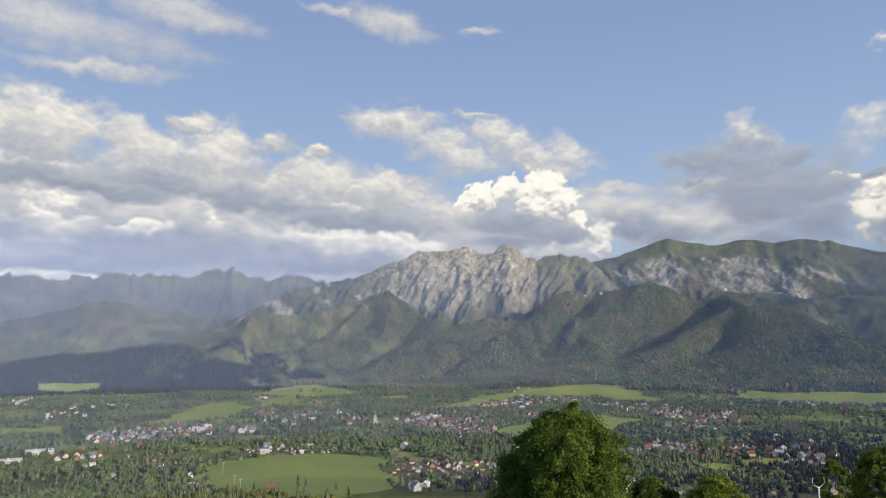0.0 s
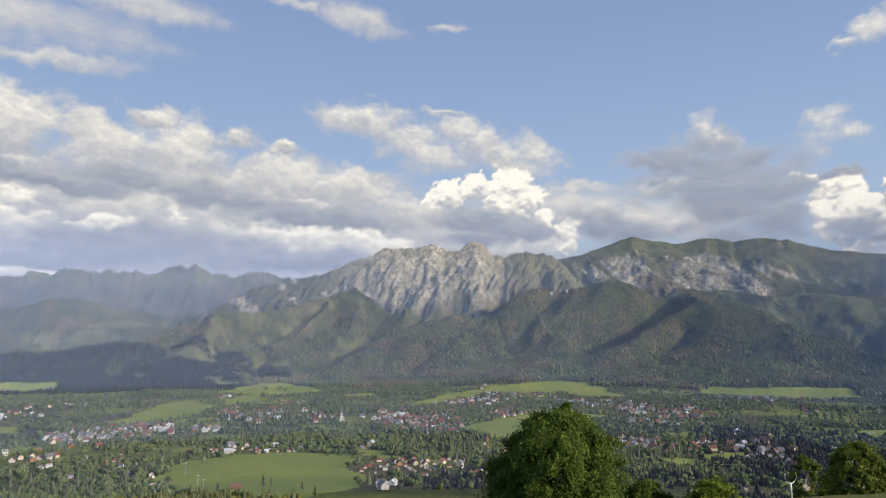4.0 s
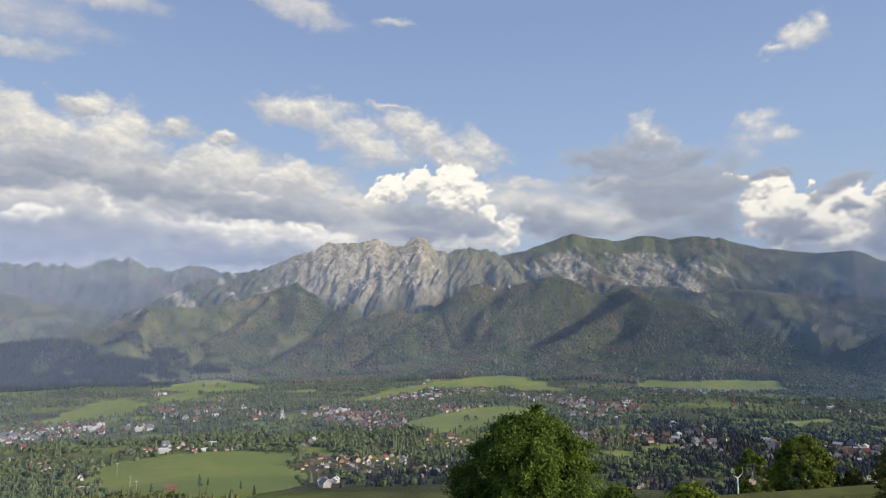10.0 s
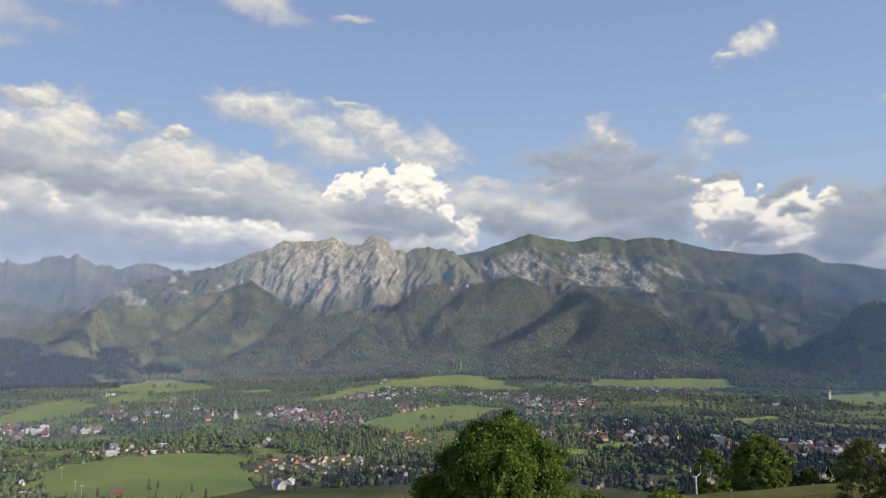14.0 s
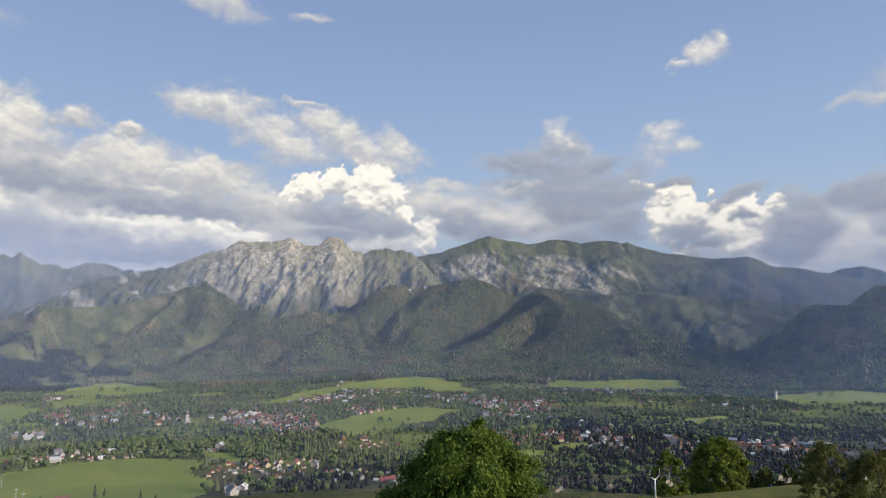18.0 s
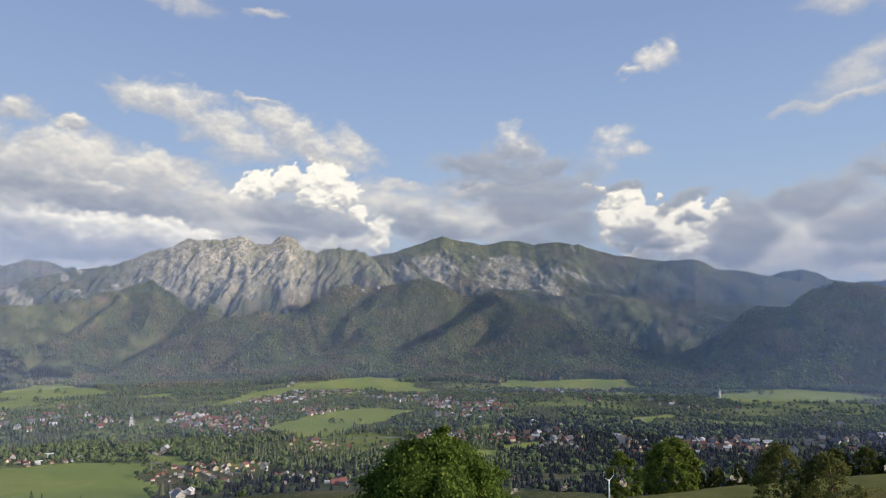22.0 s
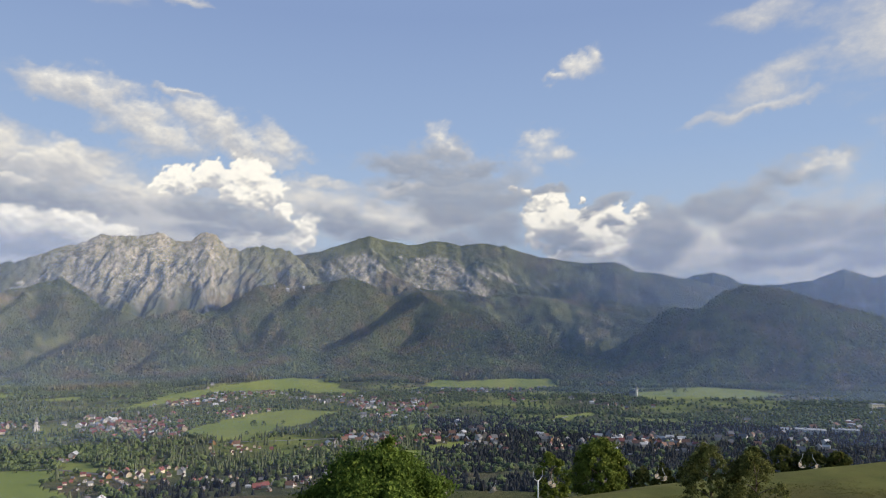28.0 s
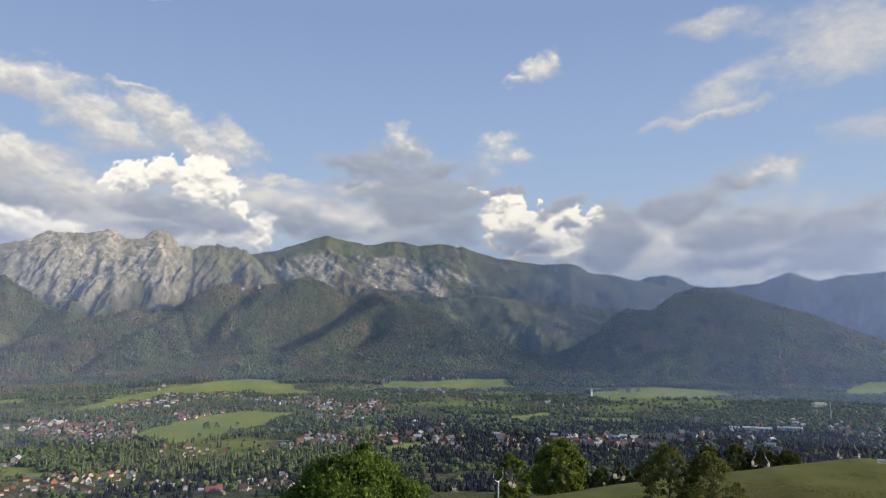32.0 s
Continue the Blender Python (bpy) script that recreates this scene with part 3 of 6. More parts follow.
def land_height(x, y):
    """Height, which ridge group the place belongs to, how far down its flank it lies, the ridge's number."""
    x, y = x.astype(np.float32), y.astype(np.float32)
    base = (base_height(x, y) + apron(x, y)).astype(np.float32)
    h = base.copy()
    group, flank, which = (apron(x, y) > 14).astype(np.int8), np.ones(x.shape, np.float32), np.full(x.shape, -1, np.int8)
    wx, wy = x + 22 * fbm(x / 160, y / 160, 3, 21), y + 22 * fbm(x / 160, y / 160, 3, 22)
    for k, (name, grp, width, power, flute, flen, jag, crest) in enumerate(RIDGES):
        P = np.array(crest, np.float32)
        best, zc, sc = np.full(x.shape, 1e9, np.float32), np.zeros(x.shape, np.float32), np.zeros(x.shape, np.float32)
        near = (x > P[:, 0].min() - width - 60) & (x < P[:, 0].max() + width + 60) & (y > P[:, 1].min() - width - 60) & (y < P[:, 1].max() + width + 60)
        if not near.any():
            continue
        X, Y = wx[near], wy[near]
        bd, bz, bs = best[near], zc[near], sc[near]
        s0 = 0.0
        for a, b in zip(P, P[1:]):
            d = b[:2] - a[:2]
            L = float(np.hypot(*d)) + 1e-6
            t = np.clip(((X - a[0]) * d[0] + (Y - a[1]) * d[1]) / L ** 2, 0, 1)
            dist = np.hypot(X - a[0] - t * d[0], Y - a[1] - t * d[1])
            m = dist < bd
            bd, bz, bs = np.where(m, dist, bd), np.where(m, a[2] + t * (b[2] - a[2]), bz), np.where(m, s0 + t * L, bs)
            s0 += L
        bz = bz + jag * fbm(bs / 28 + 7 * k, bs * 0 + k, 4, 31) * np.exp(-bd / 60)
        lean = 0.75 if grp == 2 else 0.35
        f = fbm((bs + lean * bd) / flen + 3.1 * k, bd / (flen * 2.5) + k, 5, 41 + k, 0.55)
        u = bd / width * (1 + flute * f * sstep(0.0, 0.35, bd / width))
        g = np.clip(1 - u, 0, 1) ** power
        cand = base[near] + (bz - base[near]) * g
        hn = h[near]
        m = cand > hn
        gap = np.abs(cand - hn)
        soft = np.where(gap < 10, (10 - gap) ** 2 / 40, 0)
        hn = np.maximum(hn, cand) + soft * (g > 0.02)
        h[near] = hn
        gi, fi, wi = group[near], flank[near], which[near]
        m &= g > 0.01
        group[near], flank[near], which[near] = np.where(m, grp, gi), np.where(m, u, fi), np.where(m, k, wi)
    for line, deep, half in RAVINES:
        P = np.array(line, np.float32)
        d = np.full(x.shape, 1e9, np.float32)
        for a, b in zip(P, P[1:]):
            v = b - a
            t = np.clip(((wx - a[0]) * v[0] + (wy - a[1]) * v[1]) / (v @ v), 0, 1)
            d = np.minimum(d, np.hypot(wx - a[0] - t * v[0], wy - a[1] - t * v[1]))
        h = h - deep * np.clip(1 - d / half, 0, 1) ** 1.2
    up = sstep(20, 160, h - base_height(x, y))
    h = h + up * (6 * fbm(x / 90, y / 90, 4, 51) - 16 * billow((x + 0.5 * y) / 150, y / 210, 4, 52))
    crag = (group == 2) * sstep(0.03, 0.25, flank) * sstep(1.0, 0.7, flank)
    h = h + crag * (34 * fbm((x + 0.3 * h) / 100, (y + 0.6 * h) / 90, 5, 53, 0.55) - 26 * billow((x - 0.55 * h) / 46, (y + h) / 240, 4, 54))
    h = h + crag * 15 * fbm((x - 0.55 * h) / 17, (y + 1.2 * h) / 90, 3, 55, 0.6)
    scar = (group == 3) * sstep(0.1, 0.24, flank) * sstep(0.9, 0.6, flank) * sstep(1350, 900, x)
    h = h + scar * (46 * fbm((x + 0.8 * h) / 90, (y + 0.4 * h) / 80, 6, 56, 0.62) - 16 * billow((x + 0.7 * h) / 50, (y + h) / 60, 4, 57))
    return h, group, flank, which


# name, group, flank width, profile, fluting, its length, jaggedness, crest in metres
ridge('far_east', 4, 300, 1.0, 0.2, 90, 22, [(-2660, 2477, 287), (-2545, 2590, 277), (-2483, 2645, 289), (-2410, 2707, 296), (-2322, 2779, 270), (-2258, 2826, 295), (-2210, 2860, 287), (-2152, 2899, 319), (-2040, 2974, 311), (-1911, 3055, 314), (-1869, 3077, 302), (-1751, 3142, 334), (-1655, 3189, 358), (-1578, 3224, 320), (-1476, 3268, 308), (-1398, 3298, 339), (-1304, 3333, 312), (-1182, 3375, 296), (-1042, 3417, 257)])
ridge('pale_hill', 4, 180, 1.2, 0.5, 70, 5, [(-2273, 2618, 130), (-2189, 2680, 175), (-2118, 2727, 225), (-2068, 2756, 219), (-1940, 2840, 177), (-1750, 2952, 143), (-1546, 3056, 128)])
ridge('east_hill', 1, 300, 1.1, 0.4, 150, 4, [(-2417, 2277, 28), (-2337, 2347, 51), (-2252, 2419, 76), (-2160, 2491, 96), (-2079, 2549, 126), (-2010, 2594, 152), (-1937, 2640, 166), (-1888, 2666, 155), (-1818, 2705, 132), (-1717, 2761, 109), (-1590, 2827, 69), (-1436, 2900, 30)])
ridge('rock_massif', 2, 280, 0.9, 0.4, 90, 12, [(-1390, 2852, 124), (-1261, 2919, 208), (-1161, 2967, 252), (-1055, 3014, 267), (-972, 3049, 282), (-874, 3085, 337), (-787, 3115, 369), (-698, 3143, 419), (-594, 3171, 429), (-529, 3190, 440), (-464, 3206, 447), (-411, 3220, 415), (-377, 3231, 410), (-332, 3243, 433), (-298, 3253, 461), (-258, 3263, 461), (-226, 3272, 440), (-187, 3281, 402), (-134, 3291, 388), (-66, 3299, 413), (-13, 3307, 418), (53, 3313, 401), (132, 3317, 381)])
ridge('green_summits', 3, 380, 0.95, 0.10, 160, 3, [(136, 3422, 393), (245, 3421, 411), (353, 3417, 453), (433, 3413, 481), (486, 3412, 490), (550, 3407, 475), (662, 3392, 454), (724, 3385, 457), (822, 3368, 479), (870, 3362, 472), (950, 3345, 449), (1042, 3323, 465), (1108, 3307, 458), (1085, 3336, 448), (1161, 3316, 460), (1203, 3306, 440), (1287, 3279, 408), (1475, 3204, 373), (1529, 3184, 364), (1620, 3144, 372), (1685, 3115, 371), (1785, 3065, 321), (1928, 2982, 290), (2020, 2927, 266), (2191, 2807, 201)])
ridge('far_west', 4, 260, 1.1, 0.4, 110, 3, [(1979, 3062, 254), (2072, 2999, 302), (2128, 2959, 312), (2182, 2919, 293), (2224, 2888, 257), (2305, 2822, 238), (2459, 2688, 255), (2514, 2636, 280), (2558, 2593, 303), (2599, 2552, 282), (2639, 2510, 261), (2709, 2434, 278), (2781, 2349, 289), (2861, 2250, 288), (2978, 2091, 256)])
ridge('mid_ridge', 1, 250, 1.05, 0.35, 130, 4, [(-1539, 2243, -82), (-1512, 2300, -53), (-1466, 2369, -16), (-1398, 2448, 21), (-1324, 2526, 66), (-1263, 2594, 99), (-1151, 2670, 109), (-1029, 2734, 122), (-946, 2779, 150), (-860, 2821, 176), (-748, 2867, 217)])
ridge('mid_spur_a', 1, 230, 1.0, 0.25, 140, 3, [(-747, 2863, 217), (-666, 2843, 164), (-559, 2798, 107), (-451, 2723, 58)])
ridge('mid_spur_b', 1, 230, 1.0, 0.25, 140, 3, [(-851, 2794, 174), (-905, 2664, 87), (-979, 2491, 0), (-1054, 2311, -80)])
ridge('mid_spur_c', 1, 230, 1.0, 0.25, 140, 3, [(-745, 2855, 216), (-701, 2787, 90), (-792, 2609, -21), (-884, 2424, -92)])
ridge('mid_spur_d', 1, 230, 1.0, 0.25, 140, 3, [(-1239, 2544, 97), (-1214, 2406, 20), (-1185, 2269, -50)])
ridge('low_east', 1, 330, 1.15, 0.25, 170, 3, [(-1994, 1894, -111), (-1926, 1950, -94), (-1854, 2007, -81), (-1776, 2064, -67), (-1707, 2109, -49), (-1633, 2156, -55), (-1512, 2231, -30), (-1430, 2274, -15), (-1360, 2306, -30), (-1269, 2347, -70), (-1139, 2403, -108), (-1004, 2452, -142)])
ridge('front_east', 1, 300, 1.1, 0.25, 160, 4, [(-1038, 2329, -159), (-906, 2425, -102), (-762, 2515, -67), (-607, 2597, -9), (-508, 2657, 35), (-427, 2711, 65), (-320, 2765, 89), (-232, 2813, 94), (-165, 2856, 131), (-38, 2900, 191)])
ridge('front_main', 1, 310, 1.0, 0.3, 130, 4, [(-39, 2942, 194), (44, 2944, 217), (138, 2943, 216), (230, 2940, 220), (343, 2931, 241), (432, 2922, 251), (517, 2910, 233), (580, 2901, 213), (701, 2876, 179), (816, 2848, 147)])
ridge('front_spur_a', 1, 230, 1.0, 0.25, 140, 3, [(-38, 2933, 193), (-96, 2833, 49), (-266, 2677, -52), (-416, 2511, -111), (-507, 2346, -162)])
ridge('front_spur_b', 1, 230, 1.0, 0.25, 140, 3, [(432, 2923, 246), (368, 2894, 118), (303, 2834, 27)])
ridge('front_spur_c', 1, 230, 1.0, 0.25, 140, 3, [(160, 2938, 211), (127, 2790, 70), (54, 2586, -38), (-46, 2380, -120)])
ridge('dome_spur', 1, 240, 1.0, 0.25, 140, 3, [(577, 2885, 212), (651, 2801, 155), (534, 2700, 82), (395, 2598, 9), (225, 2494, -70), (85, 2378, -139)])
ridge('dome_west', 1, 300, 1.0, 0.2, 150, 3, [(648, 2825, 156), (764, 2713, 103), (878, 2615, 57), (1005, 2514, -1), (1100, 2408, -45), (1172, 2295, -97)])
ridge('dome_face', 1, 330, 0.9, 0.15, 160, 3, [(655, 2795, 150), (690, 2700, 104), (720, 2570, 22), (720, 2430, -72)])
ridge('dome_low', 1, 240, 1.0, 0.25, 140, 3, [(706, 2674, 38), (614, 2577, -28), (488, 2485, -77), (372, 2388, -121)])
ridge('dome_low_b', 1, 240, 1.0, 0.25, 140, 3, [(863, 2574, 45), (874, 2411, -47), (858, 2256, -121)])
ridge('brown_ridge', 1, 240, 1.1, 0.3, 150, 4, [(624, 3063, 212), (801, 3033, 204), (1002, 2985, 172), (1200, 2923, 181), (1322, 2882, 148), (1464, 2825, 110), (1623, 2750, 84), (1734, 2695, 84)])
ridge('west_hill', 1, 400, 1.1, 0.22, 200, 4, [(1215, 2313, -108), (1295, 2284, -18), (1338, 2274, 40), (1416, 2241, 97), (1508, 2196, 130), (1582, 2159, 161), (1653, 2122, 179), (1714, 2090, 177), (1773, 2057, 162), (1850, 2005, 130), (1948, 1928, 88), (2027, 1863, 48), (2091, 1811, 10), (2140, 1773, -18), (2218, 1695, -64), (2313, 1585, -97)])
ridge('west_spur_a', 1, 210, 1.05, 0.25, 150, 3, [(1696, 2177, 184), (1523, 2120, 48), (1357, 2053, -50)])
ridge('west_spur_b', 1, 210, 1.05, 0.25, 150, 3, [(1877, 2089, 145), (1730, 2019, 8), (1589, 1942, -86)])

ravine(105, 150, [(500, 2870), (380, 2780), (250, 2690)])
ravine(50, 90, [(760, 2800), (850, 2740), (960, 2650)])
ravine(40, 60, [(560, 2640), (450, 2560), (360, 2490)])
ravine(40, 70, [(-178, 2854), (-307, 2652), (-435, 2442)])
ravine(35, 70, [(587, 2651), (423, 2460)])
ravine(75, 150, [(1080, 2800), (1180, 2560), (1240, 2330)])
ravine(60, 100, [(-829, 2727), (-943, 2514), (-1011, 2309)])
ravine(50, 90, [(-616, 2783), (-659, 2624), (-742, 2450)])
ravine(50, 90, [(-1147, 2554), (-1151, 2420), (-1150, 2287)])
ravine(35, 70, [(101, 2919), (16, 2800), (-92, 2648)])
ravine(40, 80, [(1630, 2227), (1472, 2186), (1320, 2136)])

field([(-427, 823), (-391, 868), (-335, 907), (-269, 896), (-211, 850), (-205, 772), (-157, 678), (-136, 550), (-169, 461), (-229, 466), (-337, 614), (-384, 665)])
field([(-816, 1227), (-837, 1367), (-886, 1567), (-866, 1671), (-737, 1563), (-694, 1392), (-730, 1273), (-756, 1199)])
field([(-686, 1281), (-655, 1364), (-604, 1296), (-609, 1224)])
field([(-933, 1937), (-913, 2110), (-894, 2190), (-830, 2200), (-707, 2160), (-634, 2069), (-643, 1909), (-717, 1839)])
field([(-824, 1747), (-775, 1897), (-694, 1740), (-710, 1568)])
field([(-570, 1944), (-455, 2027), (-431, 1886), (-510, 1851)])
field([(-1035, 1107), (-924, 1170), (-867, 1092), (-968, 1036)])
field([(-1526, 1773), (-1578, 1912), (-1505, 1970), (-1380, 1909), (-1403, 1769)])
field([(-136, 1220), (-106, 1300), (-66, 1402), (-7, 1519), (84, 1562), (145, 1460), (79, 1308), (11, 1245), (-13, 1101), (-67, 1107)])
field([(-335, 1492), (-305, 1742), (-256, 1974), (-135, 2199), (74, 2319), (177, 2301), (266, 2022), (223, 1928), (80, 2052), (-9, 2040), (-125, 2036), (-216, 1860), (-281, 1609)])
field([(405, 2061), (551, 2233), (750, 2243), (909, 2228), (886, 2012), (755, 1945), (594, 2051)])
field([(881, 1658), (1060, 1817), (1261, 1856), (1344, 1777), (1386, 1590), (1228, 1557), (994, 1594)])
field([(454, 1185), (560, 1273), (658, 1346), (639, 1283), (497, 1182)])
field([(1802, 1712), (1921, 1577), (1972, 1511), (1971, 1512), (1833, 1679)])
field([(1747, 1705), (1919, 1579), (1970, 1513), (1969, 1514), (1745, 1642)])
field([(1697, 1579), (1895, 1562), (1969, 1515), (1799, 1389), (1627, 1480)])
field([(-247, 956), (-193, 919), (-165, 814), (-216, 838)])
field([(116, 910), (184, 924), (219, 912), (161, 847)])
field([(211, 970), (275, 1001), (267, 950), (204, 910)])
field([(211, 1203), (257, 1214), (264, 1167), (216, 1136)])

AZ_STEP = 0.1
AZ = np.radians(np.concatenate([np.arange(-50, 58, AZ_STEP), np.arange(58, 310, 3.0)])).astype(np.float32)
RAD = np.concatenate([np.geomspace(2, 160, 46), np.linspace(160, 727, 60)[1:], np.linspace(727, 2250, 100)[1:], np.arange(2250, 3760, 4.6)[1:], np.linspace(3760, 4700, 12)[1:]]).astype(np.float32)
TH, RR = np.meshgrid(AZ, RAD)
GX, GY = RR * np.sin(TH), RR * np.cos(TH)
GZ, GROUP, FLANK, WHICH = land_height(GX, GY)
NAMES = [n[0] for n in RIDGES]
SLOPE = np.gradient(GZ, axis=0) / np.maximum(np.gradient(RR, axis=0), 1e-3)


def shaded_belt(r, az):
    """How far a place lies in the valley's spruce belts, which are darkened for cloud shade."""
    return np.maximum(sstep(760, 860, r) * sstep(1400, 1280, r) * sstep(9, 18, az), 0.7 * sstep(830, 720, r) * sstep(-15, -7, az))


def land_cover():
    n1, n2 = fbm(GX / 120, GY / 120, 4, 61), fbm(GX / 40, GY / 40, 4, 62)
    hill = (GZ - base_height(GX, GY)) > 14
    far = RR > 2300
    turf = np.where(RR < 430, 1.0, 0.0)
    town = np.where((RR >= 430) & ~hill, 0.25 + 1.3 * n1, 0.0) * (1 - shaded_belt(RR, np.degrees(TH)))
    turf = np.maximum(turf, np.clip(town, 0, 0.75))
    turf = np.where(in_fields(GX, GY) & ((GZ - base_height(GX, GY)) < 16), 1.0, turf)
    timber = 190 + 60 * n1
    forest = sstep(40, -40, GZ - timber - 60) * np.where(hill | far, 1.0, 0.85)
    open_hill = np.isin(WHICH, [k for k, n in enumerate(NAMES) if n.startswith('mid_') or n in ('east_hill', 'brown_ridge')])
    forest = np.where(open_hill, forest * sstep(0.3, 0.0, n1 + 0.5 * n2), forest)
    stone = np.zeros_like(GZ)
    massif = WHICH == NAMES.index("rock_massif")
    az = np.degrees(TH)
    stone = np.where(massif, sstep(0.86, 0.62, FLANK + 0.18 * n2) * np.clip(0.75 + 0.5 * n2, 0, 1) * sstep(-18.5, -14.5, az), stone)
    stone = np.where(massif, stone * (1 - 0.75 * sstep(-3.6, -1.2, az + 1.2 * n2)), stone)
    wedge = sstep(0.25, -0.25, np.abs(az + 6.0) - 5.5 * (FLANK - 0.5) + 0.5 * n2)
    stone = np.where(massif, stone * (1 - 0.9 * wedge), stone)
    scree = np.exp(-((az + 5.1 - 2.2 * (FLANK - 0.6)) / 0.16) ** 2) * sstep(0.5, 0.6, FLANK)
    stone = np.where(massif, np.maximum(stone, scree), stone)
    stone = np.where(massif & (az < -15), np.maximum(stone, 0.8 * sstep(0.22, 0.42, n2 + 0.3 * n1)), stone)
    summits = WHICH == NAMES.index("green_summits")
    n3 = fbm(GX / 60 + GZ / 70, GY / 60 - GZ / 45, 5, 63, 0.6)
    east, west = sstep(3.6, 5.0, az) * sstep(9.2, 8.2, az + n2), sstep(10.6, 11.8, az + n2) * sstep(18.6, 17.6, az)
    specks = sstep(4.5, 6, az) * sstep(24.5, 22.5, az) * sstep(0.05, 0.25, n3) * sstep(0.5, 0.38, FLANK)
    brow = 0.17 + 0.12 * sstep(13, 17, az) + 0.07 * n2
    band = sstep(brow, brow + 0.06, FLANK) * sstep(1.0, 0.8, FLANK) * np.clip(sstep(-0.35, 0.05, n3) * (east + west) + specks, 0, 1)
    stone = np.where(summits, np.maximum(stone, band), stone)
    pale = np.isin(WHICH, [NAMES.index(n) for n in ("pale_hill", "far_east", "far_west")])
    stone = np.where(pale, 0.12 * sstep(0.1, 0.4, n2), stone)
    return np.clip(turf, 0, 1), np.clip(forest, 0, 1), np.clip(stone, 0, 1)


TURF, FOREST, STONE = land_cover()
# dry, shade-darkened grass; weaker near 112 m to paint the sunlit crest strip
DRY_SHADE = np.clip(sstep(330, 200, RR) * (0.82 + 0.5 * fbm(GX / 22, GY / 22, 4, 64)) - 0.2 * np.exp(-((RR - 112) / 9) ** 2) * sstep(20, 27, np.degrees(TH)), 0, 1)


def land_meshes():
    nr, nc = GX.shape
    idx = np.arange(nr * nc).reshape(nr, nc)
    nxt = np.roll(idx, -1, 1)
    faces = np.stack([idx[:-1], nxt[:-1], nxt[1:], idx[1:]], -1).reshape(-1, 4)
    far_az = (np.degrees(TH) < -49) | (np.degrees(TH) > 57)
    grp = np.where(far_az, 0, GROUP)[:-1].reshape(-1)
    V = np.stack([GX, GY, GZ], -1).reshape(-1, 3)
    names = [("ground", "green hillside and wide valley floor with meadows", "ground"),
             ("forested_hills", "dark green forested foothills below the rocky mountains", "hills"),
             ("rocky_mountain", "pale grey limestone mountain with steep fluted cliffs", "mountain"),
             ("grassy_mountain", "long green mountain ridge with grey cliff bands", "mountain"),
             ("distant_ridge", "hazy blue jagged mountain ridge on the horizon", "mountain")]
    for k, (name, label, cat) in enumerate(names):
        fk = faces[grp == k]
        used, inv = np.unique(fk, return_inverse=True)
        me = np_mesh(name, V[used], inv.reshape(fk.shape), (LAND,), smooth=True)
        for n, val in (("turf", TURF), ("forest", FOREST), ("stone", STONE), ("dry_shade", DRY_SHADE)):
            me.attributes.new(n, "FLOAT", "POINT").data.foreach_set("value", val.reshape(-1)[used].astype(np.float32))
        tagged(new(name, me), label, cat, kind="structure")
    eye_cap = np_mesh("ground", np.vstack([V[:nc], [[0, 0, -1.8]]]), np.stack([np.arange(nc), np.roll(np.arange(nc), -1), np.full(nc, nc)], -1), (LAND,), smooth=True)
    eye_cap.attributes.new("turf", "FLOAT", "POINT").data.foreach_set("value", np.ones(nc + 1, np.float32))
    eye_cap.attributes.new("dry_shade", "FLOAT", "POINT").data.foreach_set("value", np.append(DRY_SHADE[0], DRY_SHADE[0].mean()).astype(np.float32))
    tagged(new("hilltop", eye_cap), "small grassy patch at the top of the slope", "ground", kind="structure")


land_meshes()


def height_at(x, y):
    """The height of the built land, by its own grid."""
    x, y = np.asarray(x, np.float32), np.asarray(y, np.float32)
    th = np.degrees(np.arctan2(x, y))
    ci = np.clip((th + 50) / AZ_STEP, 0, 1078)
    ri = np.interp(np.hypot(x, y), RAD, np.arange(len(RAD)))
    c0, r0 = np.floor(ci).astype(int), np.clip(np.floor(ri).astype(int), 0, len(RAD) - 2)
    u, v = ci - c0, ri - r0
    return (GZ[r0, c0] * (1 - u) + GZ[r0, c0 + 1] * u) * (1 - v) + (GZ[r0 + 1, c0] * (1 - u) + GZ[r0 + 1, c0 + 1] * u) * v


def cell(x, y):
    th = np.degrees(np.arctan2(x, y))
    return np.clip(np.round(np.interp(np.hypot(x, y), RAD, np.arange(len(RAD)))).astype(int), 0, len(RAD) - 1), np.clip(np.round((th + 50) / AZ_STEP).astype(int), 0, 1079)


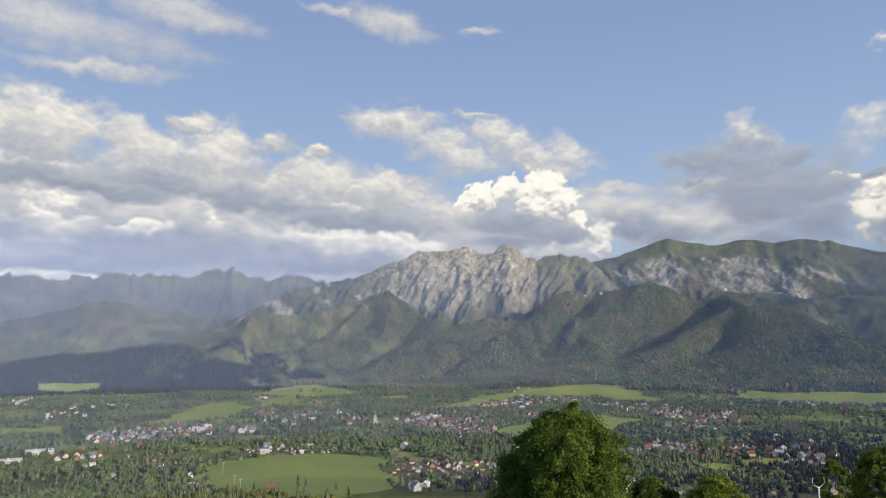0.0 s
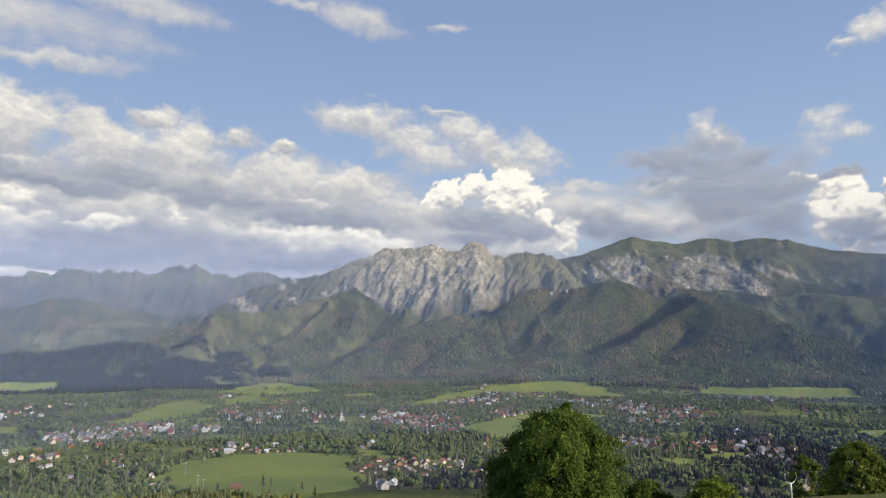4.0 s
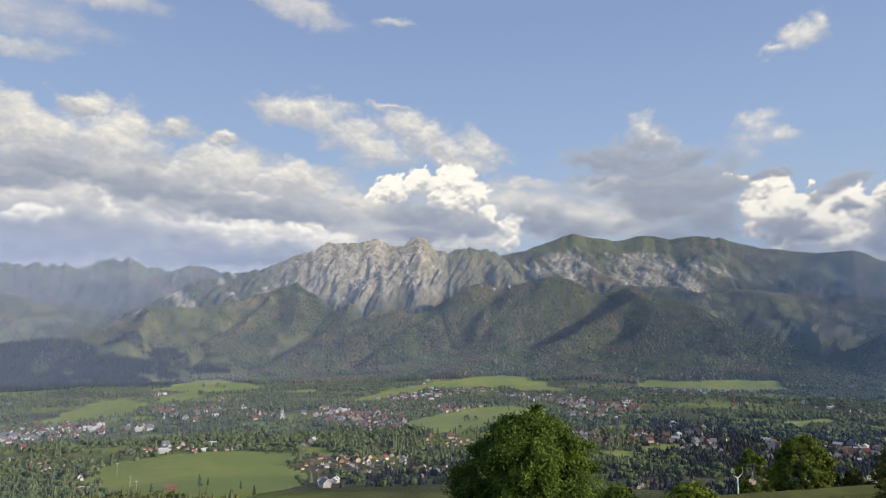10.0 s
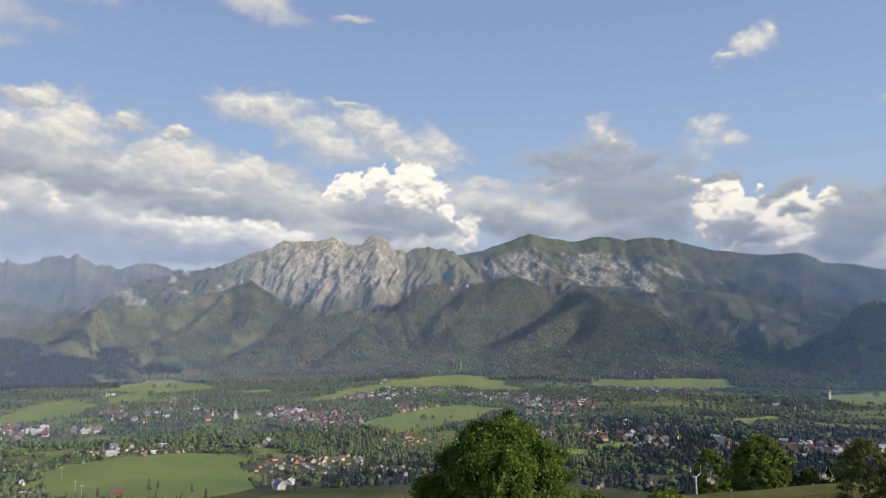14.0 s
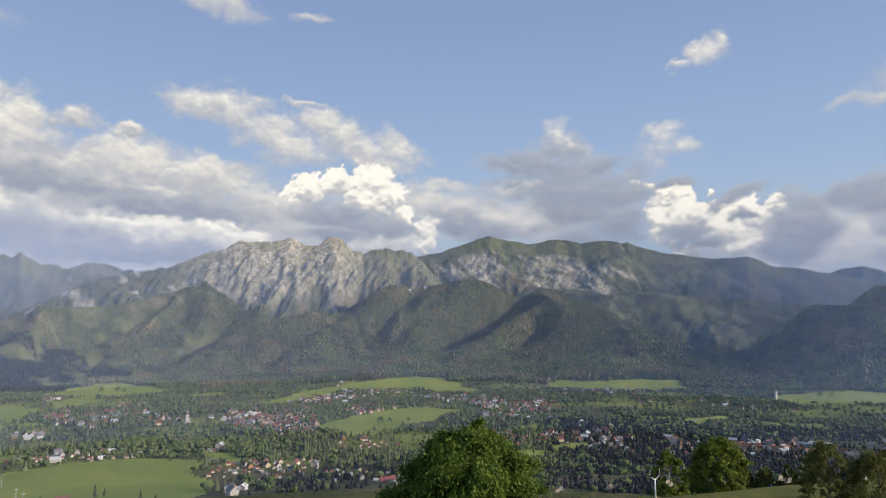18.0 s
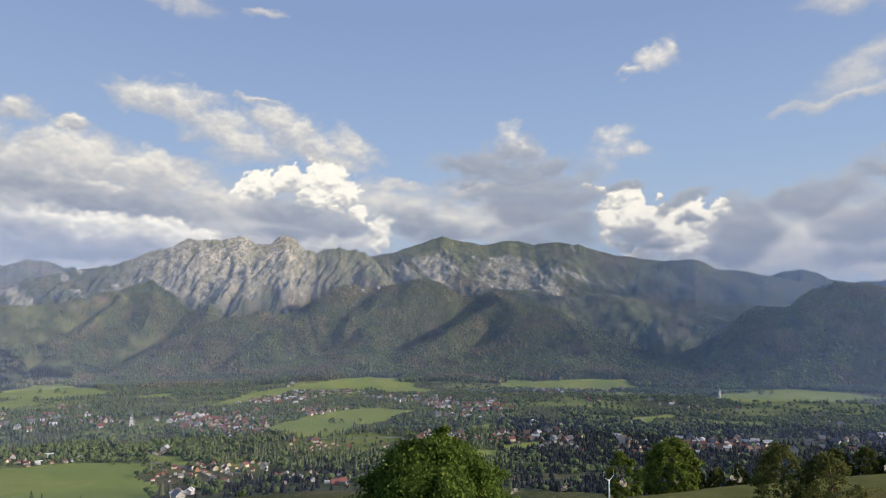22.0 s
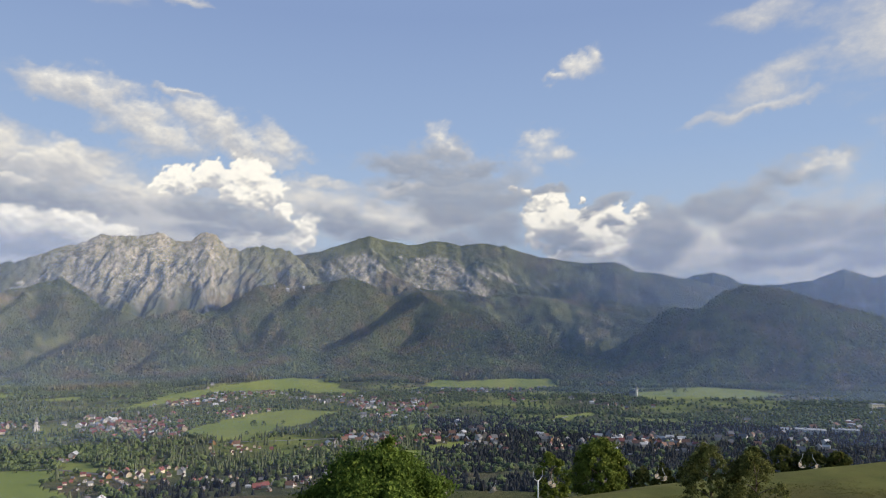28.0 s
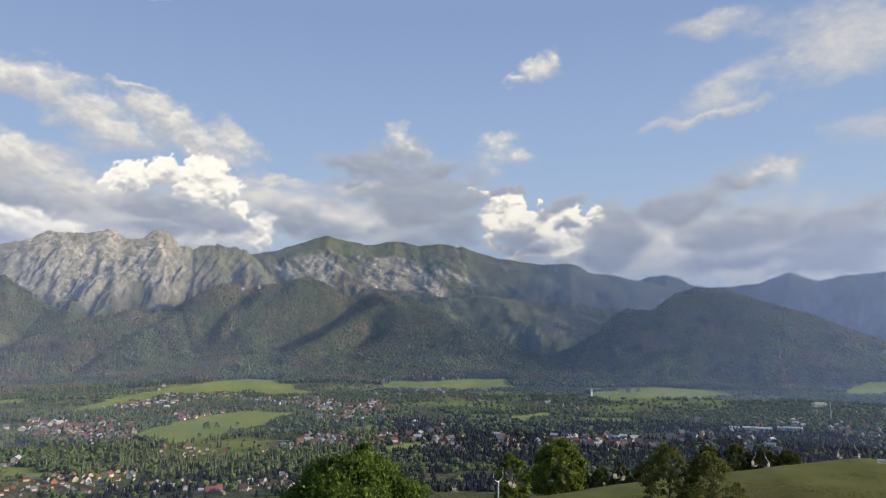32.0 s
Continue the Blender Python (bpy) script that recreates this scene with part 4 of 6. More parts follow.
# ---- translucent curved sheets between the ranges, standing in for evening haze ----
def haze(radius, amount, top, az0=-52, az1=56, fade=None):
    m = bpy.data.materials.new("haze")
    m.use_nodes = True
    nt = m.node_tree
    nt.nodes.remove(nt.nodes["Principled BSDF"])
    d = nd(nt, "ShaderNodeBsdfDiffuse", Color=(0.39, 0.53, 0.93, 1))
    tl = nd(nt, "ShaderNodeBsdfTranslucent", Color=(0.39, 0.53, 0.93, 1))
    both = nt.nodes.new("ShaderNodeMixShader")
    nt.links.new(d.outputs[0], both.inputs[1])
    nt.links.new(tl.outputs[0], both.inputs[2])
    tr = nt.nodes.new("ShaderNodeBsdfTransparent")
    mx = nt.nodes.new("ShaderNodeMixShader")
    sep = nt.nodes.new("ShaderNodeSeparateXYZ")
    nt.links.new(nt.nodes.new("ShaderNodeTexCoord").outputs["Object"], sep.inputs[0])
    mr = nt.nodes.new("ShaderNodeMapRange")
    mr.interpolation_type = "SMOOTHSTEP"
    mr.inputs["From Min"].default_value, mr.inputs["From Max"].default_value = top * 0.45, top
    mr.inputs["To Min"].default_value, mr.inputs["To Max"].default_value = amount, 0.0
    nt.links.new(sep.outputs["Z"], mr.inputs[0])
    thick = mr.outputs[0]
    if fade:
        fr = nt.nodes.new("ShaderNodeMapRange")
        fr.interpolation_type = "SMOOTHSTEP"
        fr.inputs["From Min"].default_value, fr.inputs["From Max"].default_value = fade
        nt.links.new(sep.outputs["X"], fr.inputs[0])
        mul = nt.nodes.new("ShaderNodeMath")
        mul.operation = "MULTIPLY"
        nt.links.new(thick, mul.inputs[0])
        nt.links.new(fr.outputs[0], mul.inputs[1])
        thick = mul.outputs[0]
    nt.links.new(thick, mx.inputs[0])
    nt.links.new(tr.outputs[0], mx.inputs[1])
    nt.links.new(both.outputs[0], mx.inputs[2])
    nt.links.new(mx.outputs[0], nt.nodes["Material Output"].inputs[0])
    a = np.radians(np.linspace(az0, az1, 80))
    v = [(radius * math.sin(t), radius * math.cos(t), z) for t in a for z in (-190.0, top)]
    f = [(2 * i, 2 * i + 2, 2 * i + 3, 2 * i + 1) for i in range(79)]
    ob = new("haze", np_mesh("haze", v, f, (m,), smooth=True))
    tagged(ob, "thin bluish translucent sheet standing in for evening haze", "haze", group="haze between the ranges", kind="structure")


# extra sheets on the right add painted haze over the hills there
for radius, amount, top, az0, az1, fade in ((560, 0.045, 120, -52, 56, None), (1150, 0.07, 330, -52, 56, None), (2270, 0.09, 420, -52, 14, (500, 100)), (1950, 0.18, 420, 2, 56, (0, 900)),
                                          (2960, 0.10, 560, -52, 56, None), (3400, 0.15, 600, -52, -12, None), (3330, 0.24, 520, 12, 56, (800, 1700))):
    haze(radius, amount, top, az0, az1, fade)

# ---- trees as many small forms ----
RNG = np.random.default_rng(7)


def cones(x, y, z, h, w, sides=5, tiers=((0.08, 0.72, 1.0), (0.42, 1.0, 0.62))):
    """Spruces: stacked ragged cones."""
    n = len(x)
    k = np.arange(sides)
    a = 2 * np.pi * k / sides + RNG.uniform(0, 6.3, (n, 1))
    V, F = [], []
    off = 0
    for lo, hi, rad in tiers:
        jit = RNG.uniform(0.75, 1.25, (n, sides))
        ring = np.stack([x[:, None] + rad * w[:, None] * jit * np.cos(a), y[:, None] + rad * w[:, None] * jit * np.sin(a), z[:, None] + h[:, None] * (lo + RNG.uniform(-0.05, 0.05, (n, sides)))], -1)
        tip = np.stack([x, y, z + h * hi], -1)[:, None]
        V.append(np.concatenate([ring, tip], 1))
        f = np.stack([k, (k + 1) % sides, np.full(sides, sides)], -1) + off
        F.append(f)
        off += sides + 1
    V = np.concatenate(V, 1)
    F = np.concatenate(F, 0)[None] + (np.arange(n) * off)[:, None, None]
    return V.reshape(-1, 3), F.reshape(-1, 3)


def ball(level):
    bm = bmesh.new()
    bmesh.ops.create_icosphere(bm, subdivisions=level, radius=1.0)
    v = np.array([p.co[:] for p in bm.verts], np.float32)
    f = np.array([[q.index for q in fc.verts] for fc in bm.faces], np.int32)
    bm.free()
    return v, f


def crowns(x, y, z, h, w, level=1, lumps=1):
    """Far broadleaf trees: lumpy, uneven crowns."""
    bv, bf = ball(level)
    V, F, off = [], [], 0
    n = len(x)
    for j in range(lumps):
        jit = RNG.uniform(0.62, 1.25, (n, len(bv), 1))
        p = bv[None] * jit * np.stack([w, w, h * 0.46], -1)[:, None]
        sh = RNG.uniform(-0.5, 0.5, (n, 1, 3)) * np.stack([w, w, 0.5 * w], -1)[:, None] if lumps > 1 else 0
        p = p * (0.72 if lumps > 1 else 1.0) + sh + np.stack([x, y, z + h * 0.52], -1)[:, None]
        V.append(p.reshape(-1, 3))
        F.append((bf[None] + (np.arange(n) * len(bv))[:, None, None]).reshape(-1, 3) + off)
        off += n * len(bv)
    return np.concatenate(V), np.concatenate(F)


def stuff(name, label, cat, vf, material, smooth=False):
    v, f = vf
    return tagged(new(name, np_mesh(name, v, f, (material,), smooth=smooth)), label, cat, kind="stuff")


def scatter(n, az0, az1, r0, r1):
    az = np.radians(RNG.uniform(az0, az1, n))
    r = np.sqrt(RNG.uniform(r0 ** 2, r1 ** 2, n))
    return (r * np.sin(az)).astype(np.float32), (r * np.cos(az)).astype(np.float32)


def mountain_forest():
    x, y = scatter(200000, -48, 55, 2230, 3140)
    ri, ci = cell(x, y)
    hill = (GROUP[ri, ci] == 1) & (SLOPE[ri, ci] > -0.05) & (FOREST[ri, ci] > 0.4)
    foot = (GROUP[ri, ci] == 0)
    keep = (hill | foot) & ~((TURF[ri, ci] > 0.9) & (np.hypot(x, y) < 2500))
    glade = fbm(x / 150, y / 150, 4, 81)
    r = np.hypot(x, y)
    keep &= RNG.uniform(0, 1, len(x)) < np.where(r < 2500, 0.95, 0.7) * sstep(-0.55, -0.2, glade + 0.25)
    x, y = x[keep], y[keep]
    z = height_at(x, y)
    h = RNG.uniform(9, 18, len(x)) * (1 - 0.45 * sstep(2350, 2950, np.hypot(x, y)))
    broad = RNG.uniform(0, 1, len(x)) < 0.18 + 0.3 * sstep(24, 32, np.degrees(np.arctan2(x, y))) + 0.5 * sstep(0.1, 0.4, fbm(x / 220, y / 220, 3, 83))
    s = ~broad
    # left foothill: the cloud shadow is painted by giving these trees darker needles
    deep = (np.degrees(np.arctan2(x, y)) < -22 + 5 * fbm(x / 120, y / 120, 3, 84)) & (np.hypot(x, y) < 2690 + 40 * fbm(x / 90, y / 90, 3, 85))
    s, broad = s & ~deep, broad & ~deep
    stuff("cloud_shaded_forest", "dense spruce forest on the low foothill, darkened for cloud shade", "forest", cones(x[deep], y[deep], z[deep] - 0.5, h[deep], h[deep] * 0.2, 5, ((0.05, 1.0, 1.0),)), SPRUCE_CLOUDED)
    stuff("spruce_forest", "dense dark spruce forest covering the foothills", "forest", cones(x[s], y[s], z[s] - 0.5, h[s], h[s] * 0.2, 5, ((0.05, 1.0, 1.0),)), FELL_SPRUCE)
    stuff("mixed_wood", "lighter green broadleaf trees among the spruces", "forest", crowns(x[broad], y[broad], z[broad] - 0.5, h[broad] * 0.85, h[broad] * 0.34), FELL_CROWN)


mountain_forest()

# ---- houses ----
HOMES = []


def hamlet(x, y, wide, deep, count, red):
    """A cluster of homes round a place: half width across the view, half depth, how many, share of red roofs."""
    a = math.atan2(x, y)
    deep = max(deep, 45)
    for _ in range(int(count * 1.3 + 0.5)):
        for _try in range(12):
            u, v = np.clip(RNG.normal(0, 0.6, 2), -1.4, 1.4)
            px, py = x + u * wide * math.cos(a) + v * deep * math.sin(a), y - u * wide * math.sin(a) + v * deep * math.cos(a)
            if all((px - q[0]) ** 2 + (py - q[1]) ** 2 > 11 ** 2 for q in HOMES) and not in_fields(np.array([px]), np.array([py]), 0)[0]:
                HOMES.append((px, py, RNG.uniform(0, 1) < 0.75 * red, RNG.uniform(0, 1), RNG.uniform(0, 360)))
                break


hamlet(-1396, 1576, 42, 127, 8, 0.0)
hamlet(-1133, 1450, 79, 182, 14, 0.1)
hamlet(-752, 1047, 28, 167, 14, 0.2)
hamlet(-705, 1055, 46, 98, 22, 0.1)
hamlet(-665, 1125, 49, 88, 30, 0.2)
hamlet(-555, 1136, 19, 50, 6, 0.0)
hamlet(-531, 834, 23, 36, 10, 0.5)
hamlet(-626, 808, 14, 43, 6, 0.2)
hamlet(-586, 798, 11, 46, 5, 0.0)
hamlet(-464, 660, 9, 44, 5, 0.0)
hamlet(-487, 766, 28, 68, 16, 0.4)
hamlet(-368, 648, 8, 37, 5, 0.3)
hamlet(-417, 927, 39, 35, 18, 0.2)
hamlet(-355, 938, 23, 24, 8, 0.1)
hamlet(-789, 1523, 13, 45, 3, 0.8)
hamlet(-824, 1780, 15, 67, 4, 0.3)
hamlet(-623, 1405, 48, 99, 14, 0.4)
hamlet(-542, 1361, 69, 115, 26, 0.3)
hamlet(-563, 1551, 39, 116, 10, 0.3)
hamlet(-433, 1361, 28, 43, 7, 0.1)
hamlet(-249, 969, 9, 32, 4, 0.5)
hamlet(-187, 785, 5, 24, 2, 0.8)
hamlet(-155, 767, 25, 31, 9, 0.7)
hamlet(-126, 763, 12, 55, 7, 0.3)
hamlet(-96, 727, 11, 57, 6, 0.1)
hamlet(-126, 598, 9, 37, 3, 0.2)
hamlet(-270, 1361, 55, 127, 26, 0.6)
hamlet(-186, 1326, 43, 118, 26, 0.6)
hamlet(-135, 1162, 9, 22, 3, 0.3)
hamlet(100, 1743, 42, 64, 6, 0.1)
hamlet(171, 1065, 41, 48, 12, 0.2)
hamlet(113, 979, 32, 31, 8, 0.1)
hamlet(328, 1132, 52, 68, 8, 0.1)
hamlet(170, 973, 12, 31, 3, 0.1)
hamlet(274, 953, 30, 29, 6, 0.1)
hamlet(200, 1018, 31, 32, 8, 0.6)
hamlet(-151, 1838, 81, 125, 22, 0.3)
hamlet(-54, 2087, 77, 137, 26, 0.2)
hamlet(-39, 1495, 56, 66, 18, 0.4)
hamlet(-264, 1323, 37, 67, 14, 0.4)
hamlet(-194, 1254, 45, 92, 28, 0.7)
hamlet(-192, 1760, 38, 90, 8, 0.1)
hamlet(147, 1743, 81, 94, 20, 0.1)
hamlet(222, 1600, 50, 136, 32, 0.2)
hamlet(287, 1476, 47, 192, 44, 0.6)
hamlet(212, 1313, 41, 56, 8, 0.2)
hamlet(567, 2017, 84, 144, 34, 0.3)
hamlet(782, 2060, 71, 103, 12, 0.2)
hamlet(605, 1643, 28, 130, 6, 0.5)
hamlet(788, 1514, 68, 91, 14, 0.1)
hamlet(1262, 2047, 74, 81, 20, 0.0)
hamlet(153, 1060, 25, 47, 12, 0.4)
hamlet(249, 1030, 41, 47, 12, 0.4)
hamlet(296, 957, 31, 49, 12, 0.1)
hamlet(75, 999, 23, 35, 10, 0.1)
hamlet(-40, 995, 38, 34, 14, 0.5)
hamlet(399, 956, 32, 73, 16, 0.2)
hamlet(494, 929, 41, 85, 34, 0.12)
hamlet(550, 913, 41, 58, 30, 0.15)
hamlet(859, 1132, 10, 30, 3, 0.0)
hamlet(703, 933, 27, 55, 8, 0.0)
hamlet(833, 970, 29, 65, 8, 0.0)
hamlet(972, 1015, 42, 47, 12, 0.0)
hamlet(1018, 962, 61, 92, 20, 0.1)
hamlet(1295, 1186, 77, 115, 10, 0.1)
hamlet(741, 833, 25, 36, 8, 0.0)
hamlet(-137, 772, 45, 45, 20, 0.7)
hamlet(-71, 708, 40, 52, 12, 0.3)
hamlet(-4, 665, 35, 69, 14, 0.4)
hamlet(33, 667, 28, 61, 10, 0.1)
hamlet(-232, 964, 7, 16, 2, 0.0)
_x, _y = np.array([q[0] for q in HOMES]), np.array([q[1] for q in HOMES])
HOMES = [q for q, up in zip(HOMES, height_at(_x, _y) - base_height(_x, _y)) if up < 14]
HOMES.sort(key=lambda q: math.hypot(q[0], q[1]))


def house(wall_mat, roof_mat, w, d, h, peak, windows, label):
    """A gabled mountain house: plinth-to-gable walls, overhanging roof, chimney, windows, door, dormer."""
    root = new("house")
    tagged(root, label, "house", "houses of the town")
    bm = bmesh.new()
    prof = [(-w / 2, -1.5), (w / 2, -1.5), (w / 2, h), (0, h + peak), (-w / 2, h)]
    a, b = [bm.verts.new((px, -d / 2, pz)) for px, pz in prof], [bm.verts.new((px, d / 2, pz)) for px, pz in prof]
    bm.faces.new(a[::-1])
    bm.faces.new(b)
    for i in range(5):
        bm.faces.new((a[i], a[(i + 1) % 5], b[(i + 1) % 5], b[i]))
    part("wall", bm_mesh("wall", bm, (wall_mat,)), root)
    bm = bmesh.new()
    o, tk = 0.9, 0.3
    k = peak / (w / 2)
    prof = [(-w / 2 - o, h - o * k + 0.02), (0, h + peak + 0.02), (w / 2 + o, h - o * k + 0.02), (w / 2 + o, h - o * k + tk), (0, h + peak + tk + 0.15), (-w / 2 - o, h - o * k + tk)]
    a, b = [bm.verts.new((px, -d / 2 - o, pz)) for px, pz in prof], [bm.verts.new((px, d / 2 + o, pz)) for px, pz in prof]
    for q in (a[::-1], b):
        bm.faces.new((q[0], q[1], q[4], q[5]))
        bm.faces.new((q[1], q[2], q[3], q[4]))
    for i in range(6):
        bm.faces.new((a[i], a[(i + 1) % 6], b[(i + 1) % 6], b[i]))
    roof = part("roof", bm_mesh("roof", bm, (roof_mat,)), root)
    bm = bmesh.new()
    box(bm, w * 0.18, w * 0.18 + 0.8, -0.5, 0.4, h + peak * 0.4, h + peak + 1.0)
    box(bm, w * 0.18 - 0.1, w * 0.18 + 0.9, -0.6, 0.5, h + peak + 1.0, h + peak + 1.15)
    part("chimney", bm_mesh("chimney", bm, (BRICK,)), roof)
    if windows:
        bm = bmesh.new()
        dw, dh = w * 0.3, peak * 0.42
        z0 = h + 0.1
        prof = [(-dw / 2, z0 - 0.8), (dw / 2, z0 - 0.8), (dw / 2, z0 + dh), (0, z0 + dh + dw * 0.45), (-dw / 2, z0 + dh)]
        a, b = [bm.verts.new((w / 2 + 0.3, py, pz)) for py, pz in prof], [bm.verts.new((w * 0.1, py, pz)) for py, pz in prof]
        bm.faces.new(a)
        bm.faces.new(b[::-1])
        for i in range(5):
            bm.faces.new((a[i], a[(i + 1) % 5], b[(i + 1) % 5], b[i]))
        part("dormer", bm_mesh("dormer", bm, (wall_mat,)), roof)

        def pane(m):
            win = part("window", WINDOW_FRAME, root, "", m)
            part("pane", WINDOW_PANE, win)
        for sgn in (-1, 1):
            for ux in (-0.27, 0.27):
                for uz in (1.1, h * 0.58):
                    pane(Matrix.Translation((ux * w, sgn * (d / 2 + 0.03), uz)) @ pose(0, 0, 0, 0, 0, 0 if sgn < 0 else 180))
            pane(Matrix.Translation((0, sgn * (d / 2 + 0.03), h + peak * 0.25)) @ pose(0, 0, 0, 0, 0, 0 if sgn < 0 else 180))
        for uy in (-0.3, 0.1, 0.33):
            pane(Matrix.Translation((w / 2 + 0.03, uy * d, 1.1)) @ pose(0, 0, 0, 0, 0, 90))
            pane(Matrix.Translation((-w / 2 - 0.03, uy * d, 1.1)) @ pose(0, 0, 0, 0, 0, -90))
        bm = bmesh.new()
        box(bm, -0.55, 0.55, -d / 2 - 0.08, -d / 2 + 0.02, -0.2, 2.0)
        part("door", bm_mesh("door", bm, (WALL_WOOD,)), root)
    return root


def window_meshes():
    bm = bmesh.new()
    for x0, x1, z0, z1 in ((-0.75, -0.62, 0, 1.5), (0.62, 0.75, 0, 1.5), (-0.62, 0.62, 0, 0.13), (-0.62, 0.62, 1.37, 1.5), (-0.05, 0.05, 0.13, 1.37)):
        box(bm, x0, x1, -0.07, 0.02, z0, z1)
    f = bm_mesh("window", bm, (PAINT_WHITE,))
    bm = bmesh.new()
    box(bm, -0.62, 0.62, -0.02, 0.02, 0.13, 1.37)
    return f, bm_mesh("pane", bm, (PANE,))


WINDOW_FRAME, WINDOW_PANE = window_meshes()
KINDS = [(WALL_WHITE, ROOF_RED, 10, 12, 4.6, 4.6, "white rendered house with a steep red roof"),
         (WALL_CREAM, ROOF_RED, 11, 14, 5.6, 4.6, "cream rendered guesthouse with a steep red roof"),
         (WALL_WOOD, ROOF_RED, 9, 11, 4.0, 4.8, "brown log house with a red gabled roof"),
         (WALL_WHITE, ROOF_BROWN, 10, 13, 5.4, 5.2, "white rendered house with a steep brown roof"),
         (WALL_WOOD, ROOF_GREY, 10, 12, 4.2, 5.4, "brown timber chalet with a steep grey roof"),
         (WALL_CREAM, ROOF_BROWN, 12, 14, 6.0, 5.0, "cream rendered guesthouse with a brown gabled roof"),
         (WALL_WHITE, ROOF_GREY, 11, 14, 6.4, 5.0, "tall white house with a dark grey gabled roof"),
         (WALL_WHITE, ROOF_PALE, 12, 16, 5.6, 3.6, "white rendered house with a pale metal roof")]


def kind_of(red, u):
    return int(u * 3) if red else 3 + int(u * 4.5)


def town():
    made = {}
    taken = HOMES[:300]
    zs = height_at(np.array([q[0] for q in HOMES]), np.array([q[1] for q in HOMES]))
    for i, (x, y, red, u, turn) in enumerate(taken):
        full = i < 90
        k = kind_of(red, u)
        # gables mostly look across the slope
        turn = math.degrees(-math.atan2(x, y)) + (turn % 60 - 30) + (90 if turn > 200 else 0)
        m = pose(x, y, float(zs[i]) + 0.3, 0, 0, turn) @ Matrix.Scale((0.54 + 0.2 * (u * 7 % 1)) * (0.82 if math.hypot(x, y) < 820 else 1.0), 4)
        if (k, full) in made:
            copy_thing(made[k, full], m)
        else:
            root = house(*KINDS[k][:6], full, KINDS[k][6])
            root.matrix_basis = m
            made[k, full] = root
    V, F, I, off = [], [], [], 0
    mats = [WALL_WHITE, WALL_CREAM, WALL_WOOD, ROOF_RED, ROOF_BROWN, ROOF_GREY, ROOF_PALE]
    for (x, y, red, u, turn), z in zip(HOMES[300:], zs[300:]):
        wm, rm, w, d, h, p, _l = KINDS[kind_of(red, u)]
        t = radians(-math.degrees(math.atan2(x, y)) + (turn % 60 - 30) + (90 if turn > 200 else 0))
        c, s = math.cos(t), math.sin(t)
        pts = []
        for yy in (-d / 2, d / 2):
            pts += [(-w / 2, yy, -1.5), (w / 2, yy, -1.5), (w / 2, yy, h), (0, yy, h + p - 0.1), (-w / 2, yy, h)]
        o, k = 0.9, p / (w / 2)
        for yy in (-d / 2 - o, d / 2 + o):
            pts += [(-w / 2 - o, yy, h - o * k), (0, yy, h + p), (w / 2 + o, yy, h - o * k), (w / 2 + o, yy, h - o * k + 0.3), (0, yy, h + p + 0.4), (-w / 2 - o, yy, h - o * k + 0.3)]
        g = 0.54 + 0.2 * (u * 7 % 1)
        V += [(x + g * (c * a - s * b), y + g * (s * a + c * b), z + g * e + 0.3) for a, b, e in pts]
        quads = [(0, 1, 2, 4), (5, 9, 7, 6), (4, 2, 3, 3), (9, 8, 7, 7), (1, 6, 7, 2), (0, 4, 9, 5), (13, 14, 20, 19), (14, 15, 21, 20), (13, 12, 18, 19), (10, 16, 17, 11), (11, 17, 18, 12), (15, 10, 16, 21), (10, 11, 14, 15), (11, 12, 13, 14), (16, 17, 20, 21), (17, 18, 19, 20)]
        for q in quads:
            for tri in ((q[0], q[1], q[2]), (q[0], q[2], q[3])):
                if len(set(tri)) == 3:
                    F.append([off + j for j in tri])
                    I.append(mats.index(wm) if max(q) < 10 else mats.index(rm))
        off += 22
    tagged(new("distant_houses", np_mesh("distant_houses", V, F, mats, I)), "many small gabled houses across the far town", "houses", kind="stuff")


town()
BUILT = set()
for q in HOMES:
    for dx in (-4, 4):
        for dy in (-8, -3, 3):
            BUILT.add((int((q[0] + dx) // 6), int((q[1] + dy) // 6)))


